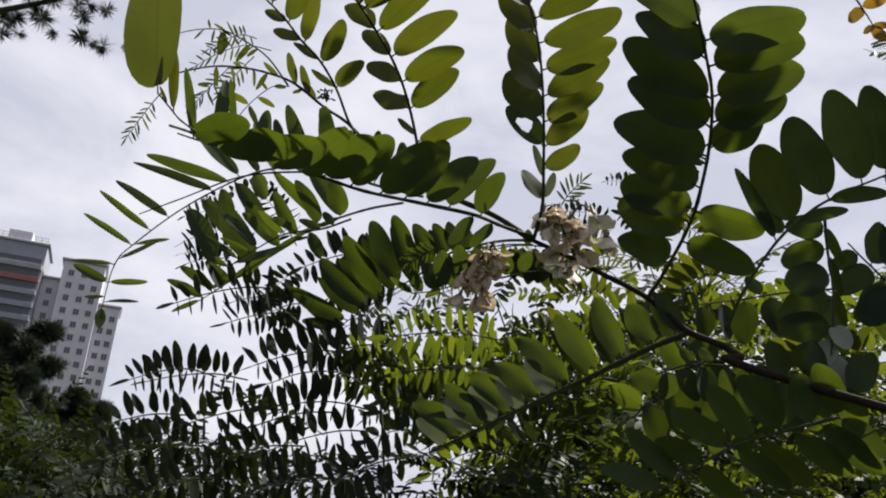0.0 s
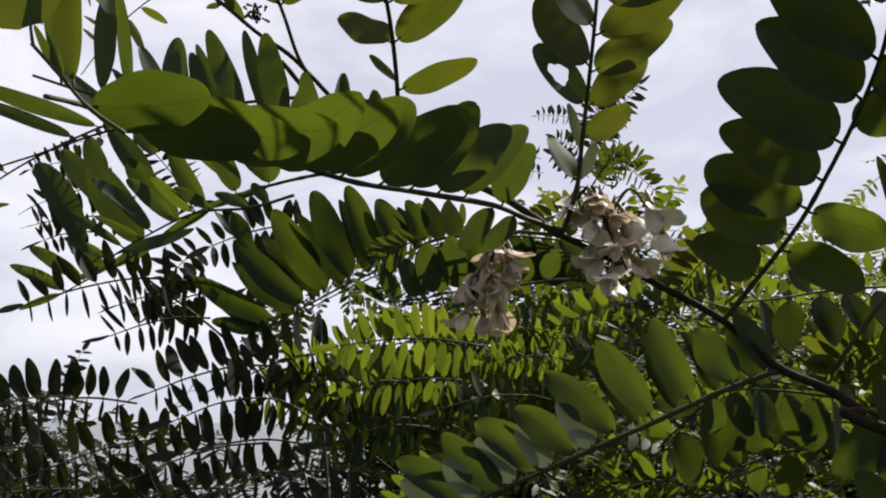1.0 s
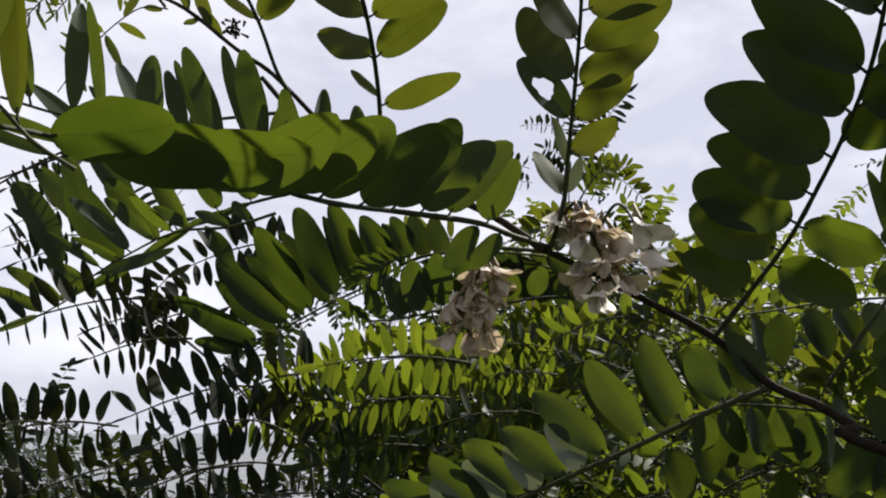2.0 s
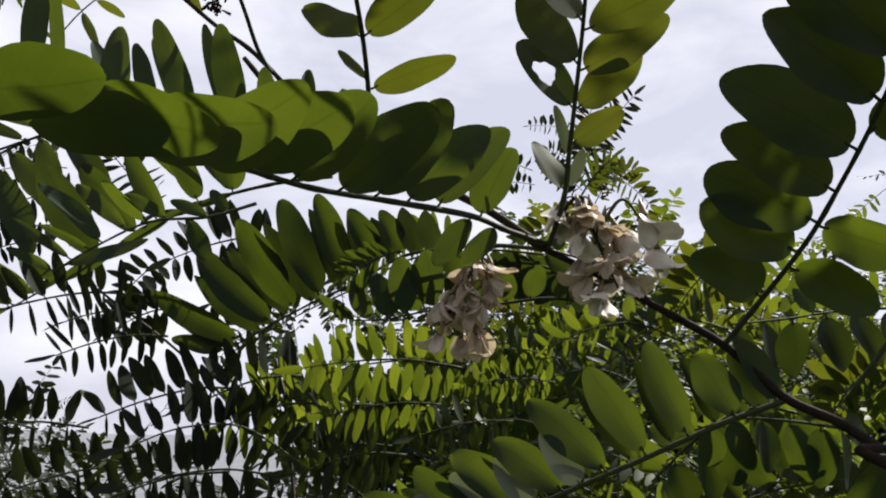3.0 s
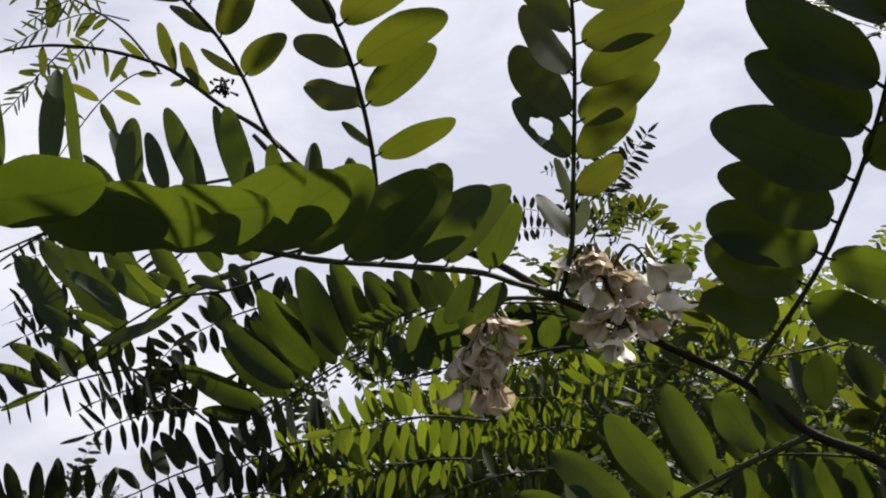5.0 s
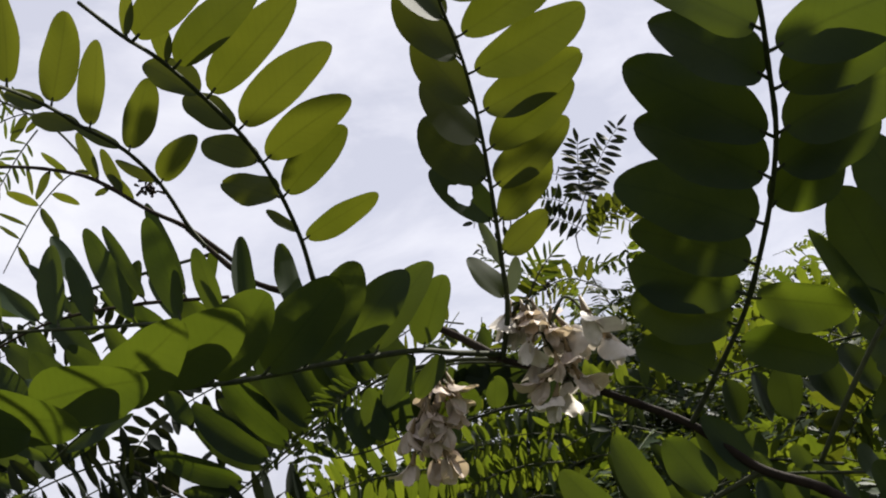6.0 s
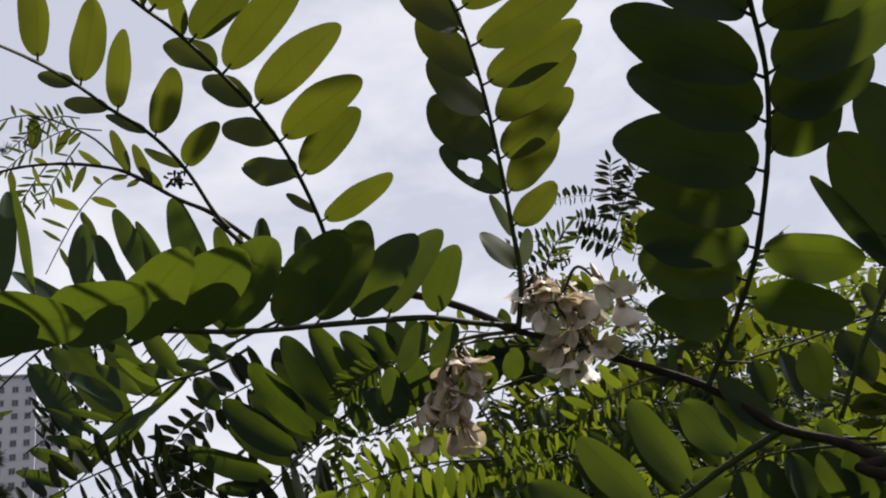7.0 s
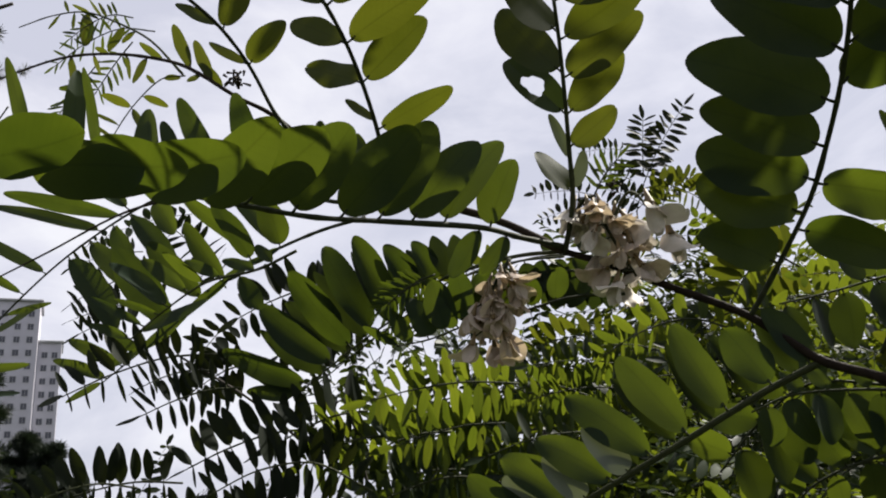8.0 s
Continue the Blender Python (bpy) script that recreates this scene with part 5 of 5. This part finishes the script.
spray(locust, (0.2241, 0.6860, 1.7387), (0.1874, 0.6645, 1.7052), 751, sag=0.0054, pairs=6, leaf=0.0161, wide=0.0086, kind="lit_copy", full=True)
spray(locust, (0.3074, 0.6680, 1.7223), (0.2387, 0.6462, 1.7312), 752, sag=0.0055, pairs=8, leaf=0.0164, wide=0.0087, kind="lit_copy", full=True)
spray(locust, (0.3120, 0.7040, 1.7035), (0.2491, 0.6828, 1.6899), 753, sag=0.0053, pairs=7, leaf=0.0159, wide=0.0085, kind="lit_copy", full=True)
spray(locust, (0.2862, 0.5960, 1.6148), (0.2211, 0.5727, 1.6248), 754, sag=0.0058, pairs=8, leaf=0.0175, wide=0.0093, kind="lit_copy", full=True)
spray(locust, (0.3239, 0.5600, 1.6604), (0.2665, 0.5356, 1.6351), 755, sag=0.0061, pairs=6, leaf=0.0183, wide=0.0097, kind="lit_copy", full=True)
spray(locust, (0.3320, 0.5780, 1.6425), (0.2815, 0.5542, 1.6553), 756, sag=0.0060, pairs=6, leaf=0.0179, wide=0.0095, kind="lit_copy", full=True)
spray(locust, (0.2922, 0.7400, 1.7186), (0.2372, 0.7193, 1.6942), 757, sag=0.0052, pairs=6, leaf=0.0155, wide=0.0083, kind="lit_copy", full=True)
rng = random.Random(90)
for k in range(34):
    far = rng.uniform(0.54, 0.80)
    across, rise = rng.uniform(-0.12, 0.58), rng.uniform(-0.12, 0.115)
    rise += 0.10 * max(0.0, across - 0.2) / 0.3 - 0.8 * max(0.0, 0.06 - across)
    base = Vector((across * far, far, 1.6 + rise * far))
    swing = rng.choice((1, -1, -1))
    spray(locust, base, base + Vector((swing * rng.uniform(0.065, 0.10), rng.uniform(-0.035, 0.02), rng.uniform(-0.03, 0.014))), 300 + k, sag=0.014, pairs=8, leaf=0.023, wide=0.0072, kind="lit_copy" if k % 2 else "far")
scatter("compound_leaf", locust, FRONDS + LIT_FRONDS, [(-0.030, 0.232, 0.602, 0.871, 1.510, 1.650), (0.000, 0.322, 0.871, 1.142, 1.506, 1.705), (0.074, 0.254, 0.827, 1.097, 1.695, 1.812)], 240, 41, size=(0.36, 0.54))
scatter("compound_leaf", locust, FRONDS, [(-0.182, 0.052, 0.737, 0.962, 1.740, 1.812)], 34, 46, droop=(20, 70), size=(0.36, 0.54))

behind = thing("locust_tree", (0.344, 1.052, 0.0), "black locust tree behind the branch with sunlight painted into its yellow-green leaves", "tree", "locust trees behind the branch")
limb(behind, [(0.344, 1.052, -0.05), (0.335, 1.052, 0.8), (0.320, 1.052, 1.35), (0.260, 1.02, 1.66), (0.1698, 0.9900, 1.8822), (0.1793, 0.9800, 1.9532)], 0.0055, 0.0007, 32, "trunk")
limb(behind, [(0.322, 1.052, 1.425), (0.434, 1.007, 1.650), (0.524, 0.962, 1.785)], 0.0032, 0.0009, 33)
limb(behind, [(0.304, 1.029, 1.560), (0.187, 0.962, 1.672), (0.097, 0.916, 1.717)], 0.0028, 0.0009, 34)
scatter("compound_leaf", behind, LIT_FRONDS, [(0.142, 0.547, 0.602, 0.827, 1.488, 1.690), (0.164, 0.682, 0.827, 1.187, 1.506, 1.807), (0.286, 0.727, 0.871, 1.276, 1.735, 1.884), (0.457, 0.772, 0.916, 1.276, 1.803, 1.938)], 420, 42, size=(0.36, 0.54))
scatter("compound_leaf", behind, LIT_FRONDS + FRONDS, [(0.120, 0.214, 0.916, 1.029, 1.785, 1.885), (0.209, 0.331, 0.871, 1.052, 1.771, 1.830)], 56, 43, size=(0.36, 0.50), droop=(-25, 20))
spray(behind, (0.1793, 0.9800, 1.9532), (0.2431, 0.9700, 2.0476), 780, sag=0.0069, pairs=13, leaf=0.0250, wide=0.0084, kind="slim", full=True)
spray(behind, (0.1801, 0.9800, 1.9641), (0.1895, 0.9700, 2.0359), 781, sag=0.0044, pairs=11, leaf=0.0250, wide=0.0078, kind="slim", full=True)
spray(behind, (0.1647, 0.9800, 1.9997), (0.1095, 0.9700, 2.0016), 782, sag=0.0034, pairs=8, leaf=0.0150, wide=0.0065, kind="far", fan=92)
spray(behind, (0.1154, 0.9800, 1.9456), (0.0420, 0.9700, 1.9532), 783, sag=0.0045, pairs=8, leaf=0.0180, wide=0.0078, kind="slim", fan=92)
spray(behind, (0.1179, 0.9800, 1.9269), (0.0450, 0.9700, 1.9178), 784, sag=0.0044, pairs=9, leaf=0.0150, wide=0.0065, kind="slim", full=True)
spray(behind, (0.1830, 0.9800, 1.9305), (0.2299, 0.9700, 1.9410), 785, sag=0.0029, pairs=8, leaf=0.0140, wide=0.0065, kind="slim", full=True)
spray(behind, (0.1773, 0.9800, 1.9216), (0.1301, 0.9700, 1.9476), 786, sag=0.0033, pairs=9, leaf=0.0200, wide=0.0078, kind="slim", full=True)
spray(behind, (0.1649, 0.9800, 1.9588), (0.1343, 0.9700, 1.9698), 787, sag=0.0020, pairs=7, leaf=0.0200, wide=0.0078, kind="far", full=True)
spray(behind, (0.2487, 0.9800, 1.8576), (0.2345, 0.9700, 1.8953), 788, sag=0.0025, pairs=6, leaf=0.0200, wide=0.0100, kind="lit_copy", full=True)
spray(behind, (0.2638, 0.9800, 1.8569), (0.2724, 0.9700, 1.8896), 789, sag=0.0021, pairs=6, leaf=0.0200, wide=0.0100, kind="lit_copy", full=True)

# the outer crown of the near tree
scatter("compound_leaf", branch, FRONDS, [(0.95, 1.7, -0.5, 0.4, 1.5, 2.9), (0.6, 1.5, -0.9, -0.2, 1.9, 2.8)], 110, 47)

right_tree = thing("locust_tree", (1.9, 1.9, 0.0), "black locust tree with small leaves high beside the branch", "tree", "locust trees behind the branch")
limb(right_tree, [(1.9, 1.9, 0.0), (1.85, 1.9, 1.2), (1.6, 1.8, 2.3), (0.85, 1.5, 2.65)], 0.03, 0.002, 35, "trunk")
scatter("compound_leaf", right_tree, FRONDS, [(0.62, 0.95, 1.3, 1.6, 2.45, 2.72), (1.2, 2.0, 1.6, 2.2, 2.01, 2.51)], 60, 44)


def leafy_mass(name, boxes, count, seed, label, category, group="", shoot=(0.9, 1.5)):
    b = boxes[0]
    base = ((b[0] + b[1]) / 2, (b[2] + b[3]) / 2, terrain((b[0] + b[1]) / 2, (b[2] + b[3]) / 2))
    ob = thing(name, base, label, category, group)
    top = max(q[5] for q in boxes)
    rng = random.Random(seed)
    for k in range(4):
        q = rng.choice(boxes)
        limb(ob, [Vector(base) + Vector((rng.uniform(-0.1, 0.1), rng.uniform(-0.1, 0.1), -0.05)), (rng.uniform(q[0], q[1]), rng.uniform(q[2], q[3]), (base[2] + top) / 2), (rng.uniform(q[0], q[1]), rng.uniform(q[2], q[3]), top - 0.1)], 0.03 * shoot[0], 0.006 * shoot[0], seed + k, "stem")
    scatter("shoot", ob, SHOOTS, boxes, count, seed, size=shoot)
    return ob


def terrain(x, y):
    """The hilltop by the trees falls away to the town."""
    d = math.hypot(x, y)
    s = min(1.0, max(0.0, (d - 12) / 160))
    return -42 * s * s * (3 - 2 * s) + 0.25 * noise.noise(Vector((x * 0.12, y * 0.12, 0))) * min(1, d / 6)


bm = bmesh.new()
rings = [0.0] + [0.6 * 1.19 ** k for k in range(52)]
prev = None
for r in rings:
    ring = [bm.verts.new((r * math.cos(a), r * math.sin(a), terrain(r * math.cos(a), r * math.sin(a)))) for a in (2 * math.pi * k / 48 for k in range(48))] if r else [bm.verts.new((0, 0, terrain(0, 0)))]
    if prev:
        for k in range(48):
            if len(prev) == 1:
                bm.faces.new((prev[0], ring[k], ring[(k + 1) % 48]))
            else:
                bm.faces.new((prev[k], ring[k], ring[(k + 1) % 48], prev[(k + 1) % 48]))
    prev = ring
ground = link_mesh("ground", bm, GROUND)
tagged(ground, "grassy hillside falling away to a distant town, its far ground painted pale with haze", "ground", kind="structure")

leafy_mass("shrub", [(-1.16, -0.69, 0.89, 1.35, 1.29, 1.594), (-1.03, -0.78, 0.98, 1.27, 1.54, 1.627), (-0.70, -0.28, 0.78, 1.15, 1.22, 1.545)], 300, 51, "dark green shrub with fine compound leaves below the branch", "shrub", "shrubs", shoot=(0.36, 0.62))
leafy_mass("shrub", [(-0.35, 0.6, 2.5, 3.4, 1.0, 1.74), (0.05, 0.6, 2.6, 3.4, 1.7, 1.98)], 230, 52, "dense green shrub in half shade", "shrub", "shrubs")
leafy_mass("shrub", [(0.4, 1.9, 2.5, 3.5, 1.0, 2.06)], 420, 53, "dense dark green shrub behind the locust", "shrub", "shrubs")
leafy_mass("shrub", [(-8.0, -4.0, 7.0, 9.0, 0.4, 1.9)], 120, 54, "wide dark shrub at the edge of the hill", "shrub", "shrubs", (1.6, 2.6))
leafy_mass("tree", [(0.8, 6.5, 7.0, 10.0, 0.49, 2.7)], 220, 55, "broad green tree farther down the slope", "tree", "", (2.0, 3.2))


def pine(where, height, spread, tiers, seed, label, side_only=None, low=0.35, tuft_size=0.16, needles=20):
    """A pine: bare trunk, whorls of limbs, and tufts of needles along their outer ends."""
    rng = random.Random(seed)
    ob = thing("pine_tree", where, label, "tree", "pines")
    base = Vector(where)
    limb(ob, [base - Vector((0, 0, 0.3)), base + Vector((0.02 * height, 0, height * 0.5)), base + Vector((0, 0.02 * height, height))], height * 0.028, height * 0.005, seed, "trunk")
    tuft = bmesh.new()
    for _ in range(150):
        way = Vector((rng.gauss(0, 1), rng.gauss(0, 1), rng.gauss(0.5, 1))).normalized()
        m = (way.to_track_quat("X", "Z")).to_matrix().to_4x4()
        add_blade(tuft, m, rng.uniform(0.6, 1.0), 0.05, rows=2, cols=1, fold=0, curl=0.05)
    me = bpy.data.meshes.new("needle_tuft")
    tuft.to_mesh(me)
    tuft.free()
    me.materials.append(NEEDLE)
    for k in range(tiers):
        z = height * (low + (0.98 - low) * k / tiers)
        reach = spread * (1 - 0.75 * k / tiers) * rng.uniform(0.7, 1.15)
        a = side_only + rng.uniform(-0.5, 0.5) if side_only is not None else k * 2.4 + rng.uniform(-0.4, 0.4)
        out = Vector((math.cos(a), math.sin(a), 0))
        p0 = base + Vector((0, 0, z))
        pts = [p0, p0 + out * reach * 0.5 + Vector((0, 0, reach * 0.05)), p0 + out * reach + Vector((0, 0, reach * 0.2))]
        limb(ob, pts, height * 0.007, height * 0.002, seed + k)
        line = smooth_line(pts, 8)
        for _ in range(needles):
            q = line[int(rng.uniform(0.35, 1.0) * (len(line) - 1))] + Vector((rng.gauss(0, 0.10), rng.gauss(0, 0.10), rng.gauss(0.02, 0.06))) * reach
            t = new("needle_tuft", me)
            t.parent = ob
            t.matrix_parent_inverse = ob.matrix_basis.inverted()
            t.matrix_basis = Matrix.Translation(q) @ Euler((rng.uniform(0, 6), rng.uniform(0, 6), rng.uniform(0, 6))).to_matrix().to_4x4() @ Matrix.Scale(tuft_size * rng.uniform(0.7, 1.3), 4)
    return ob


pine((-12.6, 15.0, terrain(-12.6, 15.0)), 5.3, 2.3, 22, 61, "dark pine tree beside the apartment building", tuft_size=0.3, needles=34)
pine((-11.0, 15.5, terrain(-11.0, 15.5)), 3.9, 1.6, 16, 62, "low dark pine at the edge of the hill", tuft_size=0.28, needles=34)
pine((-5.45, 3.6, 0.0), 5.45, 2.15, 8, 63, "tall pine with a needled limb reaching over", side_only=0.0, low=0.82, tuft_size=0.095, needles=80)


# ---- the town ----
def box(bm, x0, x1, y0, y1, z0, z1):
    v = [bm.verts.new((x, y, z)) for z in (z0, z1) for y in (y0, y1) for x in (x0, x1)]
    for f in ((0, 2, 3, 1), (4, 5, 7, 6), (0, 1, 5, 4), (2, 6, 7, 3), (0, 4, 6, 2), (1, 3, 7, 5)):
        bm.faces.new([v[k] for k in f])


def bevelled(bm, amount=0.08):
    bmesh.ops.bevel(bm, geom=bm.edges[:], offset=amount, segments=1, affect="EDGES")


BASE = Vector((-102.87, 150.00, 0.0))
TOWN = Matrix.Translation(BASE) @ Matrix.Rotation(0.6011, 4, "Z")
tower = new("apartment_building")
tower.matrix_basis = TOWN
tagged(tower, "pale concrete apartment tower with small square windows and a stepped roofline", "building")
FLOOR_H, TOP = 2.75, 40.94


def tower_part(name, bm, mats, label="", parent=None):
    ob = link_mesh(name, bm, mats, None, label, smooth=False)
    ob.parent = parent or tower
    return ob


# blocks: x range, depth, height, colour, window columns
for x0, x1, d0, d1, top, mat, cols in ((-4.6, 0.0, 1.5, 12.0, TOP, WALL, (-3.2, -1.3)), (-13.0, -4.6, 0.0, 12.0, TOP + 8.4, WALL, (-11.2, -8.6, -6.2)), (-16.6, -13.0, 2.0, 12.0, TOP + 4.2, WALL, (-14.8,)), (-27.0, -16.6, -1.5, 12.0, TOP + 10.2, WALL_GREY, ())):
    bm = bmesh.new()
    box(bm, x0, x1, d0, d1, -45, top)
    bevelled(bm)
    wall = tower_part("wall", bm, mat)
    bm = bmesh.new()
    box(bm, x0 - 0.5, x1 + (0.5 if x1 < 0 else 0.3), d0 - 0.6, d1 + 0.5, top + 0.02, top + 0.5)
    bevelled(bm)
    tower_part("roof", bm, ROOF)
    for c in cols:
        for k in range(13):
            z = top - 2.6 - k * FLOOR_H
            bm = bmesh.new()
            for a, b, e, f in ((-0.60, -0.52, -0.68, 0.68), (0.52, 0.60, -0.68, 0.68), (-0.52, 0.52, -0.68, -0.60), (-0.52, 0.52, 0.60, 0.68), (-0.03, 0.03, -0.60, 0.60)):
                box(bm, c + a, c + b, d0 - 0.10, d0 - 0.02, z + e, z + f)
            w = tower_part("window", bm, FRAME)
            bm = bmesh.new()
            box(bm, c - 0.52, c + 0.52, d0 - 0.05, d0 - 0.015, z - 0.60, z + 0.60)
            tower_part("pane", bm, glass, parent=w)
    if mat is WALL_GREY:
        for k in range(12):
            z = top - 5.5 - k * FLOOR_H
            bm = bmesh.new()
            box(bm, x0 + 0.2, x1 - 0.2, d0 - 1.2, d0 - 0.02, z, z + 1.1)
            bevelled(bm, 0.05)
            tower_part("balcony", bm, WALL_RED if k == 1 else WALL_GREY)
            bm = bmesh.new()
            box(bm, x0 + 0.6, x1 - 0.6, d0 - 0.06, d0 - 0.015, z + 1.12, z + 2.5)
            tower_part("window", bm, glass)
        for rail_z in (0.95, 1.55):
            bm = bmesh.new()
            box(bm, x0 + 0.1, x1 - 0.1, d0 - 0.2, d0 - 0.12, top + rail_z, top + rail_z + 0.08)
            tower_part("railing", bm, FRAME, "thin grey rooftop railing")
        for k in range(9):
            bm = bmesh.new()
            px = x0 + 0.2 + k * (x1 - x0 - 0.5) / 8
            box(bm, px, px + 0.09, d0 - 0.21, d0 - 0.11, top + 0.5, top + 1.63)
            tower_part("post", bm, FRAME)
        bm = bmesh.new()
        box(bm, x0 + 2.2, x1 - 3.6, d0 + 2.0, d0 + 7.0, top + 0.51, top + 3.1)
        bevelled(bm)
        tower_part("stair_head", bm, WALL, "small rooftop stair house")

rng = random.Random(77)
for k in range(6):
    bearing = rng.uniform(-0.85, -0.55)
    far = rng.uniform(700, 1500)
    w, h = rng.uniform(12, 40), rng.uniform(8, 16)
    bm = bmesh.new()
    box(bm, -w / 2, w / 2, -6, 6, -2, h)
    for f in range(int(h / 6)):
        box(bm, -w / 2 + 1, w / 2 - 1, -6.2, -6.02, f * 6 + 1, f * 6 + 2.6)
    for f in bm.faces[6:]:
        f.material_index = 1
    ob = link_mesh("far_building", bm, [BLOCK, ROOF], smooth=False)
    ob.matrix_basis = Matrix.Translation((far * bearing, far, -42)) @ Matrix.Rotation(rng.uniform(-0.5, 0.5), 4, "Z")
    tagged(ob, "hazy pale town block far below the hill", "building", "far town blocks")

bm = bmesh.new()
prev = None
for k in range(81):
    x = -3600 + 90 * k
    y = 2900 + 120 * math.sin(k * 0.3)
    h = 12 + 14 * noise.noise(Vector((k * 0.11, 0.3, 0))) + 6 * noise.noise(Vector((k * 0.5, 1.3, 0)))
    row = [bm.verts.new((x, y - 500, -45)), bm.verts.new((x, y - 150, -20 + 0.35 * h)), bm.verts.new((x, y, h)), bm.verts.new((x, y + 500, -45))]
    if prev:
        for j in range(3):
            bm.faces.new((prev[j], row[j], row[j + 1], prev[j + 1]))
    prev = row
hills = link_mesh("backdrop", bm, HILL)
tagged(hills, "hills along the horizon painted in hazy blue-grey", "hill", kind="structure")
